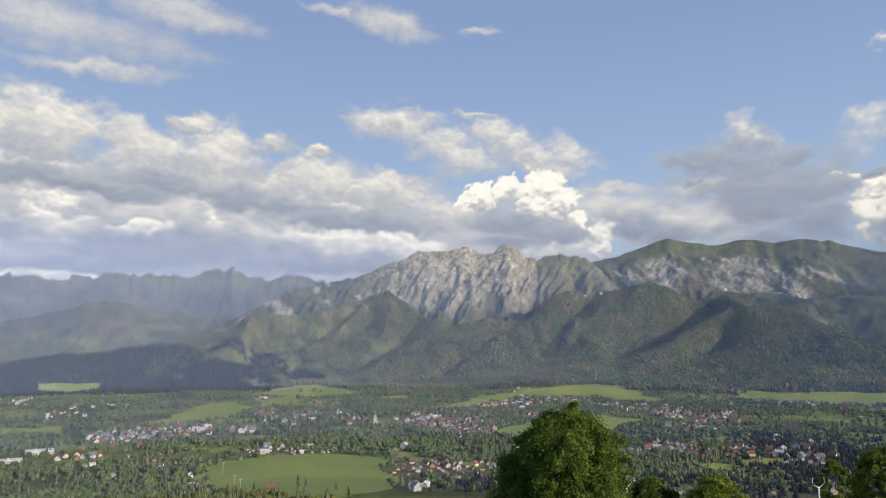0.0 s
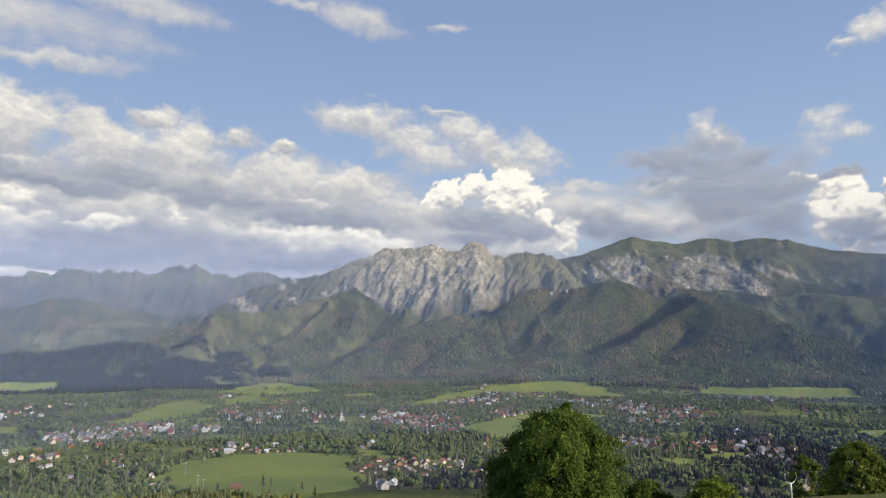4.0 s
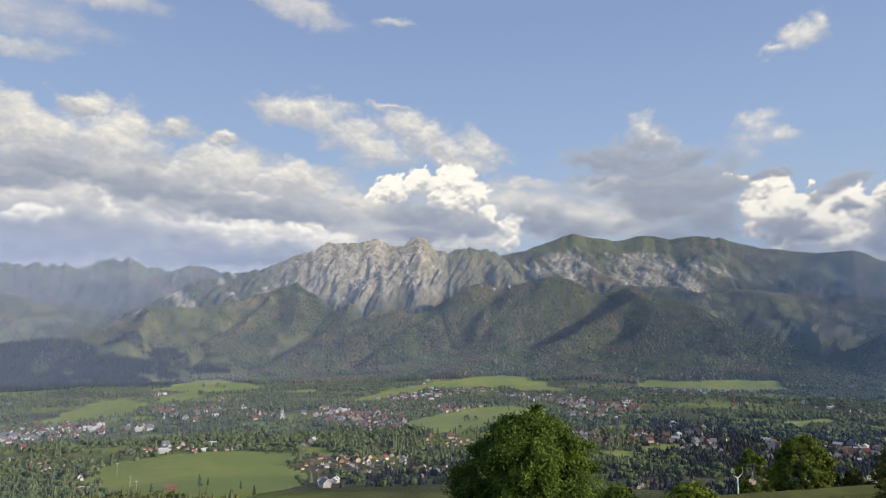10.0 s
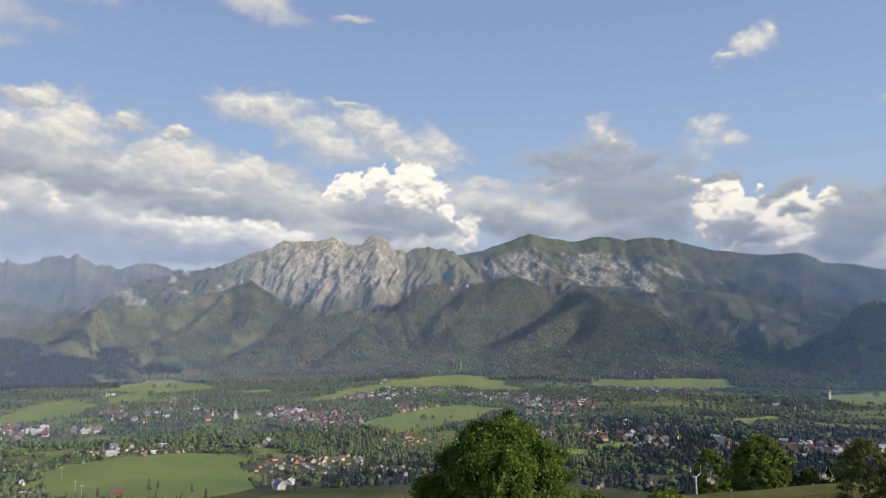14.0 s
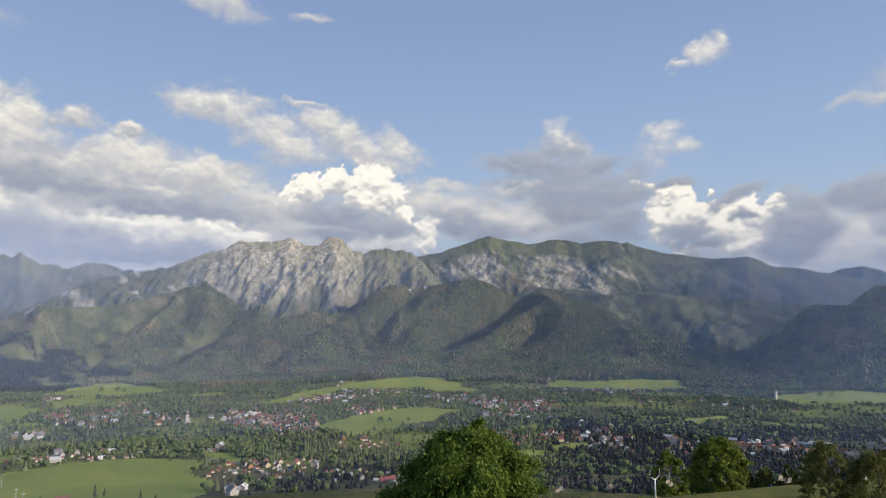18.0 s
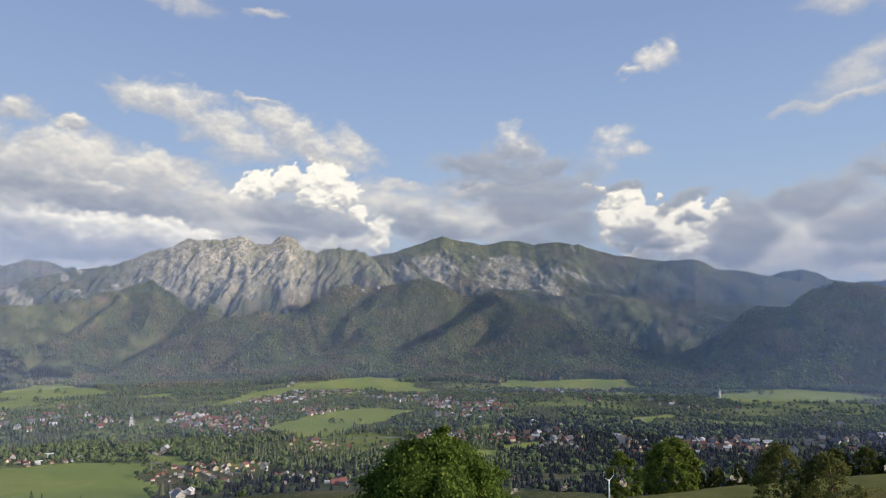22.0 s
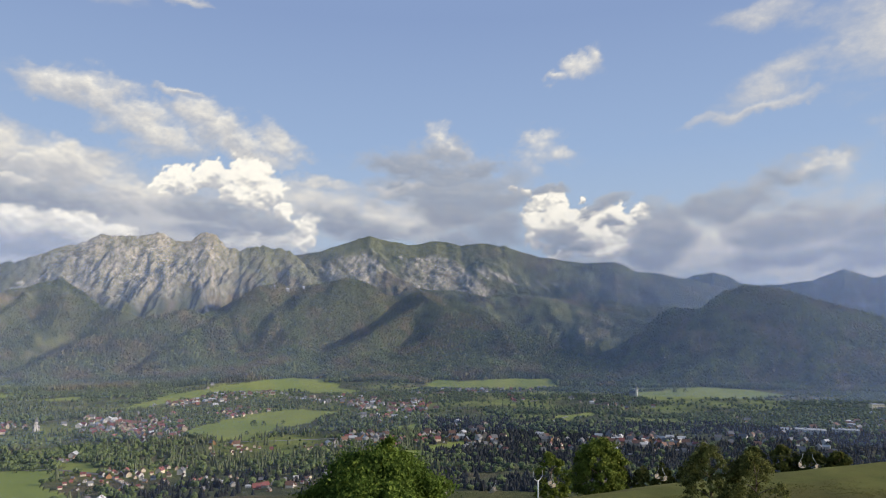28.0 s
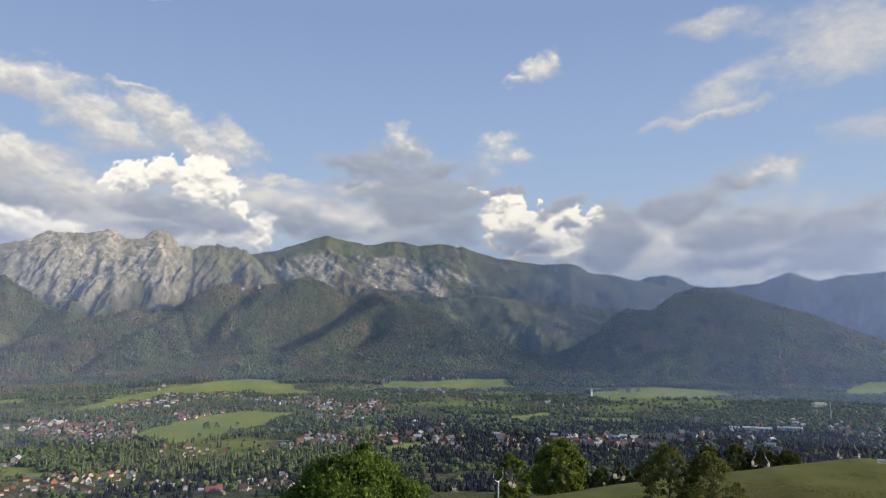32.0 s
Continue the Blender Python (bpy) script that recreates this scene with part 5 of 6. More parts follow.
def hall(name, label, cat, x, y, w, d, h, turn, wall_mat, roof_mat, storeys=1, bays=8, pitched=0.0):
    """A long building with rows of windows, a roof slab and a parapet."""
    z = float(height_at(np.array([x]), np.array([y]))[0])
    root = tagged(new(name), label, cat)
    root.matrix_basis = pose(x, y, z, 0, 0, turn)
    bm = bmesh.new()
    box(bm, -w / 2, w / 2, -d / 2, d / 2, -3, h)
    part("wall", bm_mesh("wall", bm, (wall_mat,)), root)
    bm = bmesh.new()
    if pitched:
        prof = [(-d / 2 - 0.6, h), (0, h + pitched), (d / 2 + 0.6, h), (0, h + pitched - 0.35)]
        a, b = [bm.verts.new((-w / 2 - 0.6, py, pz)) for py, pz in prof], [bm.verts.new((w / 2 + 0.6, py, pz)) for py, pz in prof]
        bm.faces.new((a[0], a[1], a[3]))
        bm.faces.new((a[1], a[2], a[3]))
        bm.faces.new((b[0], b[1], b[3]))
        bm.faces.new((b[1], b[2], b[3]))
        for i in range(4):
            bm.faces.new((a[i], a[(i + 1) % 4], b[(i + 1) % 4], b[i]))
    else:
        box(bm, -w / 2 - 0.3, w / 2 + 0.3, -d / 2 - 0.3, d / 2 + 0.3, h, h + 0.5)
        box(bm, -w * 0.2, -w * 0.1, -d * 0.2, d * 0.1, h + 0.5, h + 2.0)
    part("roof", bm_mesh("roof", bm, (roof_mat,)), root)
    for s in range(storeys):
        for i in range(bays):
            bx, bz = -w / 2 + (i + 0.5) * w / bays, 0.8 + s * h / storeys
            bm = bmesh.new()
            ww, hh = w / bays * 0.2, h / storeys * 0.36
            box(bm, bx - ww, bx + ww, -d / 2 - 0.06, -d / 2 + 0.02, bz, bz + hh)
            part("window", bm_mesh("window", bm, (PANE,)), root)
    return root


WALL_SUN = speckled("pale_yellow_render", (0.62, 0.54, 0.36), (0.78, 0.70, 0.50), 0.4, 0.8)
hall("warehouse", "long white flat-roofed warehouse on the valley floor", "warehouse", -724, 865, 34, 20, 5, 40, WALL_WHITE, ROOF_PALE, 1, 9)
hall("warehouse", "low pale industrial shed beside the warehouse", "warehouse", -706, 795, 24, 16, 4, 42, WALL_WHITE, ROOF_PALE, 1, 7)
hall("apartment_building", "tall cream apartment block lit by the evening sun", "building", 1264, 1230, 28, 12, 13, -14, WALL_SUN, ROOF_PALE, 4, 7)
hall("shopping_hall", "wide white hall with a flat roof", "building", 852, 966, 44, 22, 7, -41, WALL_WHITE, ROOF_PALE, 2, 10)
hall("shopping_hall", "long white hall wing with a flat roof", "building", 910, 955, 38, 18, 6, -44, WALL_WHITE, ROOF_PALE, 2, 8)
hall("hotel", "tall white hotel building among the houses", "building", 174, 1297, 11, 11, 11, -8, WALL_WHITE, ROOF_GREY, 4, 4, 3.5)
hall("shed", "brown wooden shed at the meadow's edge", "shed", -253, 575, 9, 6, 2.6, 20, WALL_WOOD, ROOF_BROWN, 1, 3, 2.6)
hall("shed", "white low shed at the meadow's edge", "shed", -127, 580, 11, 6, 3.4, 12, WALL_WHITE, ROOF_PALE, 1, 3, 1.2)
hall("mountain_lodge", "white lodge on the forested ridge", "lodge", 79, 2935, 13, 9, 7, 0, WALL_WHITE, ROOF_PALE, 2, 5, 4)
hall("mountain_lodge", "small white hut on the forested ridge", "lodge", 26, 2937, 8, 6, 5, 0, WALL_WHITE, ROOF_BROWN, 1, 3, 3)
hall("mountain_lodge", "small white cable station on the ridge", "lodge", 145, 2938, 8, 7, 6, 0, WALL_WHITE, ROOF_PALE, 1, 3, 3)


def church(x, y):
    z = float(height_at(np.array([x]), np.array([y]))[0])
    root = tagged(new("church"), "white church with a tall pointed tower", "church")
    root.matrix_basis = pose(x, y, z, 0, 0, 15)
    bm = bmesh.new()
    box(bm, -5, 5, -3, 18, -2, 8)
    part("wall", bm_mesh("wall", bm, (WALL_WHITE,)), root)
    bm = bmesh.new()
    box(bm, -2.6, 2.6, -7.6, -2.8, -2, 18)
    tower = part("tower", bm_mesh("tower", bm, (WALL_WHITE,)), root)
    bm = bmesh.new()
    bmesh.ops.create_cone(bm, cap_ends=True, segments=4, radius1=4.2, radius2=0.1, depth=9, matrix=Matrix.Translation((0, -5.2, 22.5)) @ Matrix.Rotation(radians(45), 4, "Z"))
    part("spire", bm_mesh("spire", bm, (ROOF_GREY,)), tower)
    bm = bmesh.new()
    a, b = [bm.verts.new(p) for p in ((-5.8, -3.2, 7.6), (0, -3.2, 14), (5.8, -3.2, 7.6))], [bm.verts.new(p) for p in ((-5.8, 18.6, 7.6), (0, 18.6, 14), (5.8, 18.6, 7.6))]
    bm.faces.new(a)
    bm.faces.new(b[::-1])
    for i in range(3):
        bm.faces.new((a[i], b[i], b[(i + 1) % 3], a[(i + 1) % 3]))
    part("roof", bm_mesh("roof", bm, (ROOF_GREY,)), root)
    for sx in (-1.0, 1.0):
        bm = bmesh.new()
        box(bm, sx - 0.5, sx + 0.5, -7.68, -7.55, 13, 16)
        part("window", bm_mesh("window", bm, (PANE,)), tower)


church(-363, 1291)
church(955, 1689)


# ---- trees of the valley ----
def free_of_homes(x, y):
    return np.array([(int(a // 6), int(b // 6)) not in BUILT for a, b in zip(x, y)], bool)


def valley_trees():
    x, y = scatter(125000, -48, 55, 560, 2330)
    ri, ci = cell(x, y)
    r, az = np.hypot(x, y), np.degrees(np.arctan2(x, y))
    wood = fbm(x / 170, y / 170, 3, 91) + 0.5 * fbm(x / 45, y / 45, 3, 94)
    belt = shaded_belt(r, az)
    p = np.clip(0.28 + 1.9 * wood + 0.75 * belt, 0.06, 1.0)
    keep = (RNG.uniform(0, 1, len(x)) < p) & ~in_fields(x, y) & ((GZ[ri, ci] - base_height(x, y)) < 30)
    x, y = x[keep], y[keep]
    ok = free_of_homes(x, y)
    x, y = x[ok], y[ok]
    r, az = np.hypot(x, y), np.degrees(np.arctan2(x, y))
    z = height_at(x, y) - 0.4
    belt = shaded_belt(r, az)
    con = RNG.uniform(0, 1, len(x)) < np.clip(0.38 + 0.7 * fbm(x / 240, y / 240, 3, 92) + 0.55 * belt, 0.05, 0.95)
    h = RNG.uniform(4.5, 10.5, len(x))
    # belt spruces take the needles with the cloud shade painted in
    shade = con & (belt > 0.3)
    stuff("spruce_belt", "dense spruce belt beside the town, blackened for cloud shade", "trees", cones(x[shade], y[shade], z[shade], h[shade] * 0.85, h[shade] * 0.33, 6, ((0.05, 0.6, 1.0), (0.3, 0.85, 0.75), (0.6, 1.0, 0.42))), SPRUCE_SHADED)
    con2 = con & ~shade
    stuff("valley_spruces", "dark spruce trees between the houses of the valley", "trees", cones(x[con2], y[con2], z[con2], h[con2] * 1.2, h[con2] * 0.25, 6, ((0.05, 0.75, 1.0), (0.4, 1.0, 0.7))), SPRUCE)
    b = ~con & (r >= 1050)
    stuff("valley_trees", "green broadleaf trees between the houses of the valley", "trees", crowns(x[b], y[b], z[b], h[b] * 0.9, h[b] * 0.42), CROWN)
    b = ~con & (r < 1050)
    stuff("garden_trees", "green broadleaf garden trees at the near edge of town", "trees", crowns(x[b], y[b], z[b], h[b] * 0.9, h[b] * 0.42, 1, 3), CROWN)


valley_trees()


def slope_wood():
    """The wood on the slope below, on the far side from the meadow."""
    x, y = scatter(5200, -46, -19, 330, 560)
    r, az = np.hypot(x, y), np.degrees(np.arctan2(x, y))
    keep = ~in_fields(x, y) & (RNG.uniform(0, 1, len(x)) < sstep(-20, -27, az + 4 * vnoise(x / 30, y / 30, 95)) * sstep(570, 470, r + 40 * vnoise(x / 40, y / 40, 96)))
    x, y = x[keep], y[keep]
    z = height_at(x, y) - 0.4
    h = RNG.uniform(7, 12.5, len(x))
    con = RNG.uniform(0, 1, len(x)) < 0.18
    stuff("slope_spruces", "spruces of the wood on the slope below", "trees", cones(x[con], y[con], z[con], h[con] * 1.1, h[con] * 0.2, 7), SPRUCE)
    b = ~con
    stuff("slope_broadleaves", "brownish broadleaf trees of the wood on the slope", "trees", crowns(x[b], y[b], z[b], h[b] * 0.8, h[b] * 0.34, 1, 3), LEAF_DULL)


slope_wood()


# ---- near trees, leaf by leaf ----
def leaf_cloud(centres, radii, per, size, rng, droop=0.25):
    n = len(centres) * per
    c = np.repeat(centres, per, 0)
    d = rng.normal(0, 1, (n, 3))
    d /= np.linalg.norm(d, axis=1, keepdims=True)
    p = rng.normal(0, 0.34, (n, 3)) * np.repeat(radii, per)[:, None]
    out = c * np.array([1, 1, 0]) + np.array([0, 0, 0.15])
    out /= np.linalg.norm(out, axis=1, keepdims=True)
    along = (p * out).sum(1, keepdims=True)
    p = c + p + 0.55 * along * out - np.array([0, 0, 0.22]) * np.abs(along)
    d = 0.5 * d + 0.8 * out
    nrm = d + rng.normal(0, 0.55, (n, 3)) + np.array([0, 0, 0.35])
    nrm /= np.linalg.norm(nrm, axis=1, keepdims=True)
    t = np.cross(nrm, rng.normal(0, 1, (n, 3)))
    t /= np.linalg.norm(t, axis=1, keepdims=True)
    t[:, 2] -= droop
    b = np.cross(nrm, t)
    s = size * rng.uniform(0.65, 1.3, (n, 1))
    V = np.stack([p - t * s, p + b * s * 0.55 + nrm * s * 0.12, p + t * s, p - b * s * 0.55 + nrm * s * 0.12], 1).reshape(-1, 3)
    F = np.arange(4 * n).reshape(-1, 4)
    return V, F


def broadleaf(name, label, x, y, height, width, foot, profile, clumps, per, leaf, material, seed, spike=None, sink=0.3):
    """A tree with trunk, limbs and a crown of single leaves. profile: (height share, width share) pairs of the crown."""
    rng = np.random.default_rng(seed)
    z = float(height_at(np.array([x]), np.array([y]))[0]) - sink
    root = tagged(new(name), label, "tree")
    root.matrix_basis = pose(x, y, z)
    hs, ws = zip(*profile)
    cs, rs = [], []
    for _ in range(clumps):
        t = rng.uniform(0, 1) ** 0.85
        a = rng.uniform(0, 2 * math.pi)
        lobe = 1 + 0.17 * math.sin(3 * a + 5 * t + seed) + 0.12 * math.sin(7 * a - 9 * t)
        rad = 0.5 * width * np.interp(t, hs, ws) * lobe * (rng.uniform(0.4, 1.0) ** 0.4)
        zz = height * (foot + (0.97 - foot) * t) + rng.normal(0, 0.02) * height
        cs.append((rad * math.cos(a), rad * math.sin(a), zz))
        rs.append(rng.uniform(0.045, 0.10) * width)
    if spike:
        sx, sy, sh = spike
        for k in range(10):
            cs.append((sx + rng.normal(0, 0.12), sy + rng.normal(0, 0.12), height * 0.93 + sh * k / 9))
            rs.append(0.075 * width * (1.15 - k / 9 * 0.8))
    V, F = leaf_cloud(np.array(cs), np.array(rs), per, leaf, rng)
    part("crown", np_mesh("crown", V, F, (material,)), root)
    bm = bmesh.new()
    th = height * 0.86
    tr = 0.026 * height
    pts = [(0.12 * math.sin(k * 1.3 + seed) * k / 6, 0.12 * math.cos(k * 1.7) * k / 6, th * k / 7) for k in range(8)]
    tube(bm, pts, [tr * (1.25 if k == 0 else 1 - 0.12 * k) for k in range(8)], 9)
    part("trunk", bm_mesh("trunk", bm, (BARK,), True), root)
    for k in range(9):
        a = k * 2.4 + seed
        z0 = height * (foot + 0.02 + 0.075 * k)
        zt = min(z0 + height * 0.16, height * 0.9)
        t = np.clip((zt / height - foot) / (0.97 - foot), 0, 1)
        L = 0.42 * width * float(np.interp(t, hs, ws))
        bm = bmesh.new()
        q = [(0.5 * L * u * math.cos(a) * (1 + u), 0.5 * L * u * math.sin(a) * (1 + u), z0 + (zt - z0) * u ** 0.8) for u in (0, 0.3, 0.6, 1)]
        tube(bm, q, [tr * 0.42, tr * 0.32, tr * 0.2, tr * 0.07], 6)
        part("limb", bm_mesh("limb", bm, (BARK,), True), root)
    return root


EGG = [(0.0, 0.9), (0.18, 1.0), (0.4, 0.97), (0.6, 0.88), (0.75, 0.74), (0.87, 0.56), (0.95, 0.38), (1.0, 0.2)]
ROUND = [(0.0, 0.55), (0.2, 0.9), (0.45, 1.0), (0.7, 0.85), (0.88, 0.55), (1.0, 0.15)]
BUSH = [(0.0, 0.85), (0.3, 1.0), (0.6, 0.85), (0.85, 0.5), (1.0, 0.15)]


def ground_z(x, y):
    return float(height_at(np.array([x]), np.array([y]))[0])


def with_top(x, y, top):
    return top - ground_z(x, y) + 0.3


broadleaf("beech_tree", "tall bright green broadleaf tree standing alone on the slope", -0.25, 55.0, with_top(-0.25, 55, -5.7), 9.6, 0.14, EGG, 640, 240, 0.1, LEAF, 3, (0.55, 0.1, 1.5))
broadleaf("maple_tree", "rounded yellow-green tree behind the chairlift", 56.2, 140.0, with_top(56.2, 140, -19.2), 10.2, 0.08, ROUND, 230, 100, 0.25, LEAF_LIME, 5)
broadleaf("maple_tree", "slender light green tree beside the lift pylon", 53.5, 157.0, with_top(53.5, 157, -24.4), 7.6, 0.05, ROUND, 130, 80, 0.25, LEAF_LIME, 6)
broadleaf("willow_tree", "loose dull green tree on the meadow's edge", 44.2, 89.0, with_top(44.2, 89, -10.9), 6.8, 0.05, BUSH, 150, 75, 0.13, LEAF_DULL, 8, None, 1.2)
broadleaf("willow_tree", "low spreading dull green tree on the meadow's edge", 48.3, 86.5, with_top(48.3, 86.5, -11.9), 7.6, 0.04, BUSH, 140, 75, 0.13, LEAF_DULL, 9, None, 1.2)
broadleaf("lime_bush", "bright yellow-green bushy treetop on the slope", 11.2, 58.0, with_top(11.2, 58, -10.6), 6.4, 0.04, BUSH, 240, 110, 0.12, LEAF_BRIGHT, 11)
broadleaf("lime_bush", "green bushy treetop beside the tall tree", 6.6, 60.0, with_top(6.6, 60, -11.3), 6.0, 0.04, BUSH, 200, 110, 0.12, LEAF, 12)
for k, (tx, ty, top, wd) in enumerate(((64.5, 139, -24.4, 4.4), (68, 137, -23.8, 4.6), (72, 135, -23.2, 4.8), (61.5, 141, -24.4, 3.6))):
    broadleaf("hedge_tree", "dark green tree in the row behind the meadow", tx, ty, with_top(tx, ty, top), wd, 0.04, BUSH, 90, 80, 0.24, LEAF_OLIVE if k % 2 else LEAF_DULL, 20 + k)
for k, (tx, ty, top, wd) in enumerate(((73.5, 118.5, -18.0, 5.2), (77.5, 116.5, -17.6, 5.6), (81, 114, -17.9, 5.0), (84, 111.5, -18.0, 4.4))):
    broadleaf("hedge_tree", "bushy green tree in the row behind the meadow", tx, ty, with_top(tx, ty, top), wd, 0.04, BUSH, 110, 80, 0.22, LEAF_OLIVE, 30 + k)


# ---- chairlift ----
LIFT_A, LIFT_B = Vector((49.3, 154.1, -28.6)), Vector((88.0, 84.0, -10.5))
LIFT_WAY = (LIFT_B - LIFT_A).normalized()
LIFT_SIDE = Vector((LIFT_WAY.y, -LIFT_WAY.x, 0)).normalized()
LIFT_TURN = math.degrees(math.atan2(LIFT_SIDE.y, LIFT_SIDE.x))
GAUGE = 1.6
STEEL_DULL = speckled("weathered_steel", (0.24, 0.25, 0.26), (0.38, 0.39, 0.4), 3, 0.6, 0.2)
SEAT_DARK = speckled("weathered_slats", (0.22, 0.19, 0.15), (0.34, 0.3, 0.25), 3, 0.7)


def lift_pylon(p):
    base = ground_z(p.x, p.y)
    root = tagged(new("lift_pylon"), "white steel chairlift pylon with raised forked arms", "lift pylon", "pylons of the chairlift")
    root.matrix_basis = pose(p.x, p.y, base - 0.3, 0, 0, LIFT_TURN)
    top = p.z - base + 0.3
    bm = bmesh.new()
    tube(bm, [(0, 0, 0), (0, 0, top * 0.5), (0, 0, top - 0.6)], [0.2, 0.17, 0.13], 12)
    part("pole", bm_mesh("pole", bm, (PAINT_WHITE,), True), root)
    bm = bmesh.new()
    box(bm, -0.5, 0.5, -0.5, 0.5, 0, 0.5, 0.04)
    part("footing", bm_mesh("footing", bm, (STEEL,)), root)
    for s in (-1, 1):
        bm = bmesh.new()
        tube(bm, [(0, 0, top - 0.9), (s * 0.8, 0, top - 0.45), (s * GAUGE, 0, top + 0.1)], [0.1, 0.09, 0.07], 8)
        arm = part("arm", bm_mesh("arm", bm, (PAINT_WHITE,), True), root)
        bm = bmesh.new()
        tube(bm, [(s * GAUGE, 0, top), (s * (GAUGE - 0.15), 0, top + 1.3)], [0.05, 0.04], 6)
        part("upright", bm_mesh("upright", bm, (PAINT_WHITE,)), arm)
        bm = bmesh.new()
        box(bm, s * GAUGE - 0.05, s * GAUGE + 0.05, -0.9, 0.9, top + 0.02, top + 0.16)
        for k in (-0.75, -0.25, 0.25, 0.75):
            bmesh.ops.create_cone(bm, cap_ends=True, segments=10, radius1=0.16, radius2=0.16, depth=0.09, matrix=Matrix.Translation((s * GAUGE, k, top + 0.02)) @ Matrix.Rotation(radians(90), 4, "Y"))
        part("sheaves", bm_mesh("sheaves", bm, (DARK_STEEL,)), arm)


def lift_chair(p, s):
    root = tagged(new("lift_chair"), "empty two-seat chairlift chair hanging from the cable", "lift chair", "chairs of the chairlift")
    root.matrix_basis = pose(p.x, p.y, p.z, 0, 0, LIFT_TURN) if s > 0 else pose(p.x, p.y, p.z, 0, 0, LIFT_TURN + 180)
    bm = bmesh.new()
    tube(bm, [(0, 0, 0.02), (0, 0.05, -0.5), (0, 0.45, -1.1), (0, 0.5, -1.35)], [0.045] * 4, 6)
    part("hanger", bm_mesh("hanger", bm, (STEEL_DULL,), True), root)
    for sx in (-0.55, 0.55):
        bm = bmesh.new()
        tube(bm, [(0, 0.5, -1.35), (sx, 0.5, -1.4), (sx, 0.48, -2.05), (sx, -0.05, -2.15), (sx, -0.12, -1.85), (sx, 0.3, -1.8)], [0.035] * 6, 6)
        part("side_frame", bm_mesh("side_frame", bm, (STEEL_DULL,), True), root)
    bm = bmesh.new()
    for k in range(5):
        box(bm, -0.55, 0.55, -0.06 + 0.1 * k, 0.02 + 0.1 * k, -2.13, -2.09)
    part("seat", bm_mesh("seat", bm, (SEAT_DARK,)), root)
    bm = bmesh.new()
    for k in range(4):
        box(bm, -0.55, 0.55, 0.46, 0.5, -2.0 + 0.14 * k, -1.9 + 0.14 * k)
    part("backrest", bm_mesh("backrest", bm, (SEAT_DARK,)), root)


def lift():
    lift_pylon(LIFT_A)
    lift_pylon(LIFT_B + LIFT_WAY * 45)
    low = LIFT_A - LIFT_WAY * 70
    low.z = max(ground_z(low.x, low.y) + 8.5, low.z)
    lift_pylon(low)
    ends = [low, LIFT_A, LIFT_B + LIFT_WAY * 45]
    for s in (-1, 1):
        pts = []
        for a, b in zip(ends, ends[1:]):
            for k in range(12):
                u = k / 12
                pts.append(a.lerp(b, u) + LIFT_SIDE * GAUGE * s + Vector((0, 0, 0.2 - 4 * 0.9 * u * (1 - u))))
        pts.append(ends[-1] + LIFT_SIDE * GAUGE * s + Vector((0, 0, 0.2)))
        bm = bmesh.new()
        tube(bm, pts, [0.022] * len(pts), 5)
        tagged(new("lift_cable", bm_mesh("lift_cable", bm, (DARK_STEEL,), True)), "thin steel haul cable of the chairlift", "cable", "cables of the chairlift")
        for n in (1.5, 4.2, 7.0, 9.8, 12.35, 13.5, 14.7, 15.9, 17.1, 18.3, 19.5, 20.7):
            n += 0.12 * s
            k = int(n)
            lift_chair(pts[k].lerp(pts[k + 1], n - k) + Vector((0, 0, -0.03)), s)


lift()


def tow_pylon(x, y, h):
    root = tagged(new("ski_tow_pylon"), "grey steel ski tow pylon on the big meadow", "ski tow pylon", "pylons of the ski tow")
    root.matrix_basis = pose(x, y, ground_z(x, y) - 0.2, 0, 0, 20)
    bm = bmesh.new()
    tube(bm, [(0, 0, 0), (0, 0, h)], [0.16, 0.11], 8)
    part("pole", bm_mesh("pole", bm, (STEEL,), True), root)
    bm = bmesh.new()
    box(bm, -1.5, 1.5, -0.1, 0.1, h - 0.25, h)
    part("crossbar", bm_mesh("crossbar", bm, (STEEL,)), root)


tow_pylon(-367, 707, 13)
tow_pylon(-316, 633, 9)
tow_pylon(-289, 590, 8)


def mast(x, y, h):
    root = tagged(new("radio_mast"), "slim grey lattice mast rising from the town", "mast")
    root.matrix_basis = pose(x, y, ground_z(x, y) - 0.2)
    for sx, sy in ((-1, -1), (1, -1), (0, 1)):
        bm = bmesh.new()
        tube(bm, [(sx * 1.1, sy * 1.1, 0), (sx * 0.3, sy * 0.3, h)], [0.22, 0.12], 5)
        part("leg", bm_mesh("leg", bm, (STEEL,)), root)
    for k in range(8):
        bm = bmesh.new()
        u = 1.1 - 0.1 * k
        for (ax, ay), (bx, by) in (((-1, -1), (1, -1)), ((1, -1), (0, 1)), ((0, 1), (-1, -1))):
            tube(bm, [(ax * u, ay * u, h * k / 8), (bx * (u - 0.1), by * (u - 0.1), h * (k + 1) / 8)], [0.1, 0.1], 4)
        part("brace", bm_mesh("brace", bm, (STEEL,)), root)


mast(1081, 1031, 36)


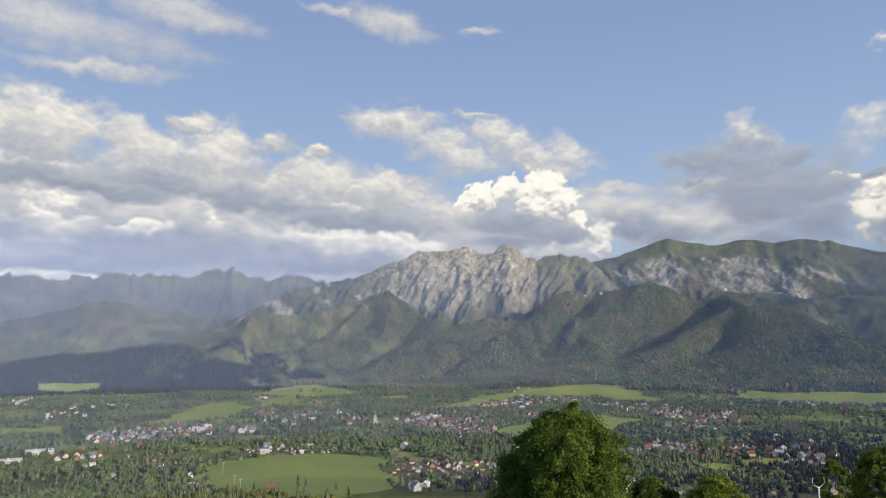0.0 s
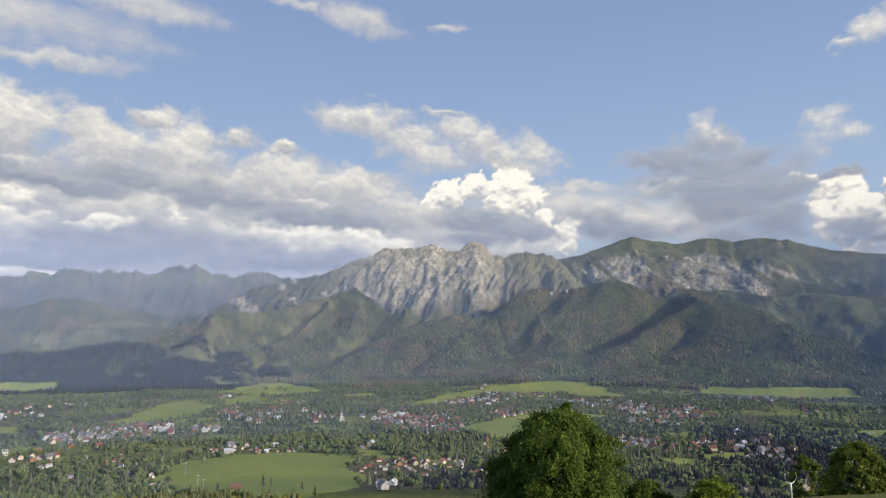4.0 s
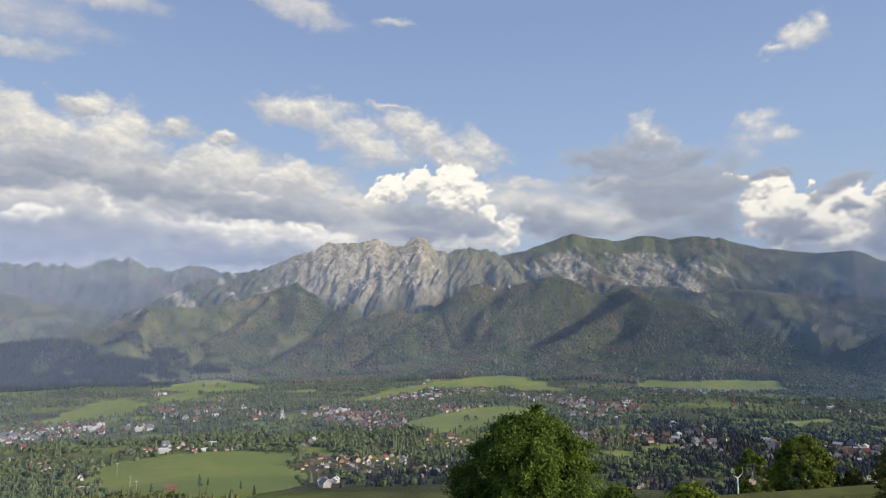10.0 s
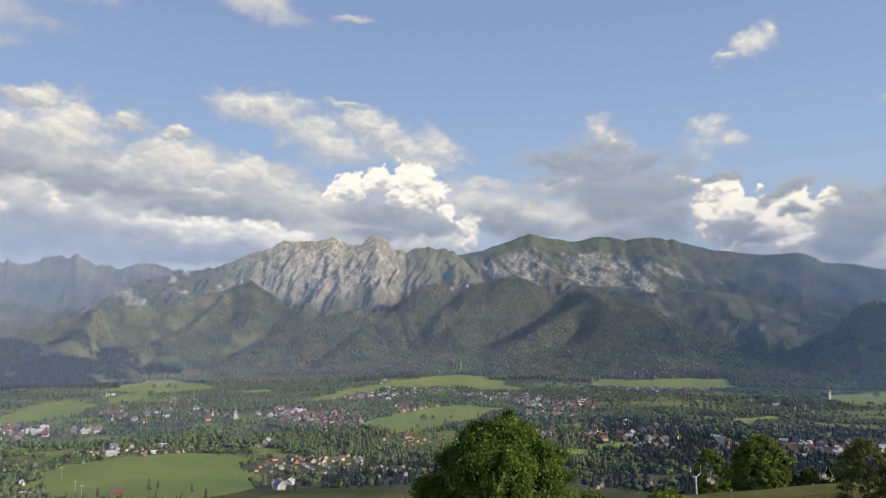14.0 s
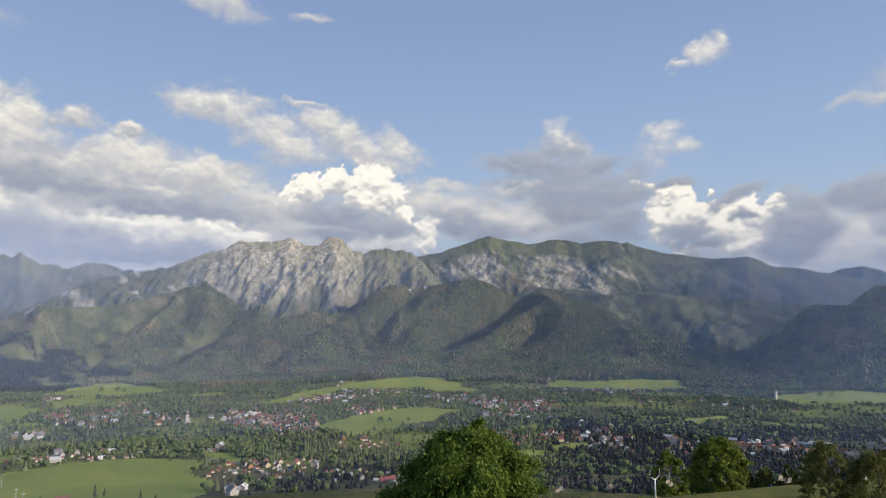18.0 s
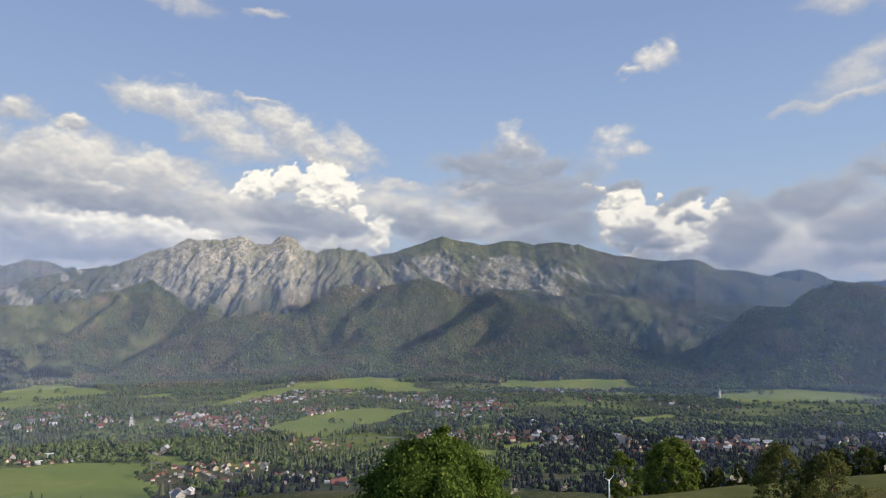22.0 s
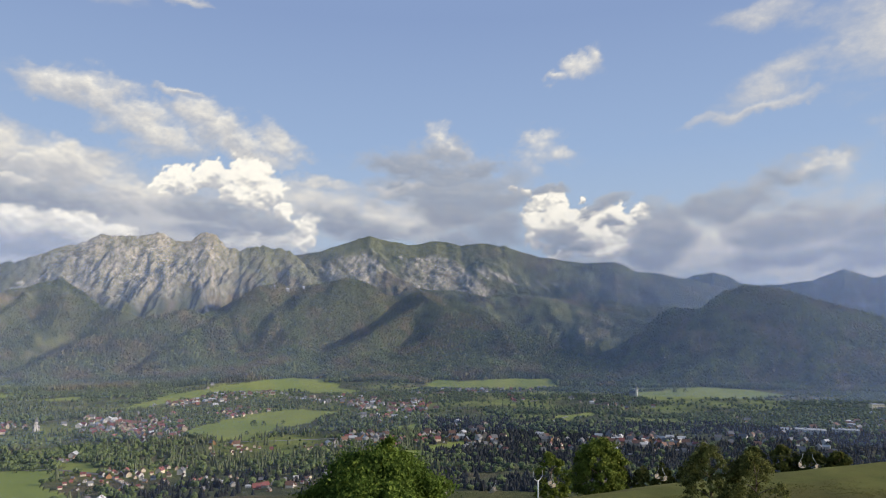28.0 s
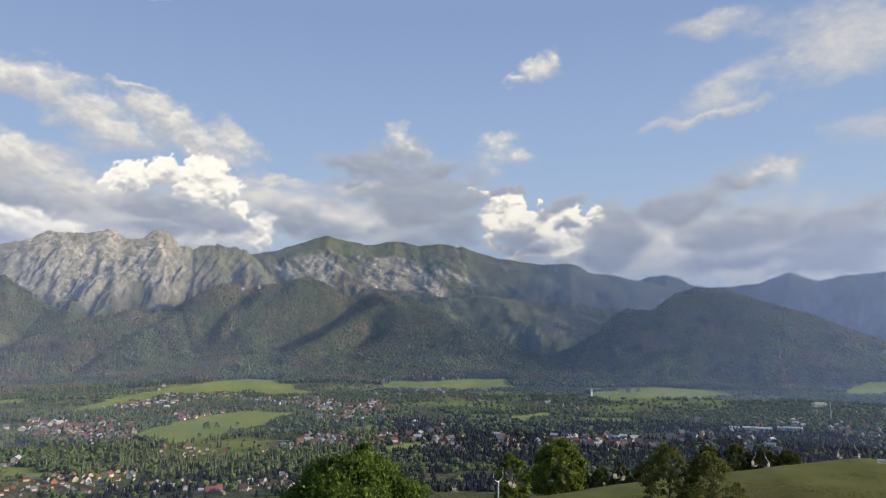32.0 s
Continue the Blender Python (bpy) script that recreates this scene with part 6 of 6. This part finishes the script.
def bench(x, y):
    root = tagged(new("bench"), "pale wooden bench standing on the meadow", "bench")
    root.matrix_basis = pose(x, y, ground_z(x, y) - 0.03, 0, 0, -40)
    for k in range(3):
        bm = bmesh.new()
        box(bm, -0.9, 0.9, -0.22 + 0.15 * k, -0.1 + 0.15 * k, 0.43, 0.48, 0.01)
        part("seat_plank", bm_mesh("seat_plank", bm, (SEAT,)), root)
    for k in range(2):
        bm = bmesh.new()
        box(bm, -0.9, 0.9, 0.25, 0.3, 0.6 + 0.16 * k, 0.72 + 0.16 * k, 0.01)
        part("back_plank", bm_mesh("back_plank", bm, (PAINT_WHITE,)), root)
    for sx in (-0.7, 0.7):
        for sy, z1 in ((-0.18, 0.43), (0.22, 0.88)):
            bm = bmesh.new()
            box(bm, sx - 0.04, sx + 0.04, sy - 0.04, sy + 0.04, 0, z1)
            part("leg", bm_mesh("leg", bm, (SEAT,)), root)


bench(75.2, 86.6)


def meadow_grass():
    """Tufts of uncut grass on the near meadow, three bent blades each."""
    rng = np.random.default_rng(17)
    n = 70000
    az, r = np.radians(rng.uniform(18, 58, n)), np.sqrt(rng.uniform(30 ** 2, 112 ** 2, n))
    x, y = r * np.sin(az), r * np.cos(az)
    keep = rng.uniform(0, 1, n) < 0.35 + 1.3 * fbm(x / 6, y / 9, 4, 97)
    x, y = np.repeat(x[keep], 3), np.repeat(y[keep], 3)
    x, y = x + rng.normal(0, 0.08, len(x)), y + rng.normal(0, 0.08, len(x))
    z = height_at(x, y) - 0.03
    h, a, w = rng.uniform(0.07, 0.2, len(x)), rng.uniform(0, 6.28, len(x)), 0.035
    cx, cy = np.cos(a), np.sin(a)
    V = np.stack([np.stack([x - w * cy, y + w * cx, z], -1), np.stack([x + w * cy, y - w * cx, z], -1), np.stack([x + 0.5 * h * cx + 0.3 * w * cy, y + 0.5 * h * cy, z + h], -1)], 1).reshape(-1, 3)
    stuff("meadow_grass", "olive and straw-coloured uncut grass of the meadow", "grass", (V, np.arange(len(V)).reshape(-1, 3)), GRASS)


GRASS = foliage("grass_blades", [(0.0, (0.09, 0.085, 0.026)), (0.5, (0.14, 0.13, 0.04)), (1.0, (0.22, 0.195, 0.07))], 0.5)
meadow_grass()

# ---- loose trees and bushes on the meadows, lanes ----
def lone_spruce(x, y, h):
    root = tagged(new("spruce_tree"), "single dark spruce standing at the meadow", "tree", "single spruces on the meadows")
    root.matrix_basis = pose(x, y, ground_z(x, y) - 0.2)
    bm = bmesh.new()
    tube(bm, [(0, 0, 0), (0, 0, h * 0.5), (0, 0, h * 0.95)], [0.02 * h, 0.014 * h, 0.004 * h], 7)
    part("trunk", bm_mesh("trunk", bm, (BARK,), True), root)
    rng = np.random.default_rng(int(abs(x) + abs(y)))
    cs, rs = [], []
    for k in range(70):
        t = rng.uniform(0, 1) ** 0.8
        a = rng.uniform(0, 6.28)
        rad = 0.2 * h * (1 - t) * rng.uniform(0.3, 1)
        cs.append((rad * math.cos(a), rad * math.sin(a), h * (0.12 + 0.86 * t)))
        rs.append(0.05 * h * (1.1 - 0.7 * t))
    v, f = leaf_cloud(np.array(cs), np.array(rs), 16, 0.035 * h, rng, 0.5)
    part("crown", np_mesh("crown", v, f, (SPRUCE,)), root)


for x, y, h in ((-236, 592, 11), (-231, 598, 8), (-262, 560, 8), (-190, 560, 7), (-430, 690, 10), (-421, 676, 8), (-205, 470, 9), (-160, 500, 8)):
    lone_spruce(x, y, h)
for k, (x, y, w) in enumerate(((-262, 868, 5), (-246, 872, 5), (-222, 845, 6), (-214, 842, 5), (-20, 1290, 12), (-4, 1292, 9), (30, 1300, 8), (-30, 1180, 7), (-150, 690, 6), (1120, 1760, 14), (1150, 1755, 12), (-800, 2010, 12), (-760, 2020, 14), (-735, 2000, 10))):
    broadleaf("meadow_bush", "round green bush on the open meadow", x, y, w * 0.9, w, 0.05, BUSH, 26, 40, 0.05 * w + 0.1, CROWN, 60 + k)

ASPHALT = speckled("worn_asphalt", (0.16, 0.155, 0.15), (0.27, 0.26, 0.25), 0.4, 0.9)


def lane(points, wide):
    """A lane laid on the land."""
    pts = []
    for (x0, y0), (x1, y1) in zip(points, points[1:]):
        n = max(2, int(math.hypot(x1 - x0, y1 - y0) / 8))
        pts += [(x0 + (x1 - x0) * k / n, y0 + (y1 - y0) * k / n) for k in range(n)]
    pts.append(points[-1])
    bm = bmesh.new()
    rows = []
    for i, (x, y) in enumerate(pts):
        a, b = pts[max(i - 1, 0)], pts[min(i + 1, len(pts) - 1)]
        t = Vector((b[0] - a[0], b[1] - a[1], 0)).normalized()
        s = Vector((-t.y, t.x, 0)) * wide / 2
        rows.append([bm.verts.new((x + s.x * u, y + s.y * u, ground_z(x + s.x * u, y + s.y * u) + 0.25)) for u in (-1, 0, 1)])
    for p, q in zip(rows, rows[1:]):
        for k in (0, 1):
            bm.faces.new((p[k], p[k + 1], q[k + 1], q[k]))
    tagged(new("road", bm_mesh("road", bm, (ASPHALT,), True)), "narrow pale asphalt lane between meadow and houses", "road", kind="structure")


lane([(-280, 905), (-225, 880), (-190, 835), (-150, 790), (-120, 720)], 6)
lane([(205, 1120), (300, 1125), (380, 1150), (470, 1170), (560, 1255)], 7)
lane([(-60, 1080), (60, 1090), (150, 1080), (240, 1060)], 6)
lane([(620, 1600), (720, 1690), (830, 1745), (900, 1800)], 8)
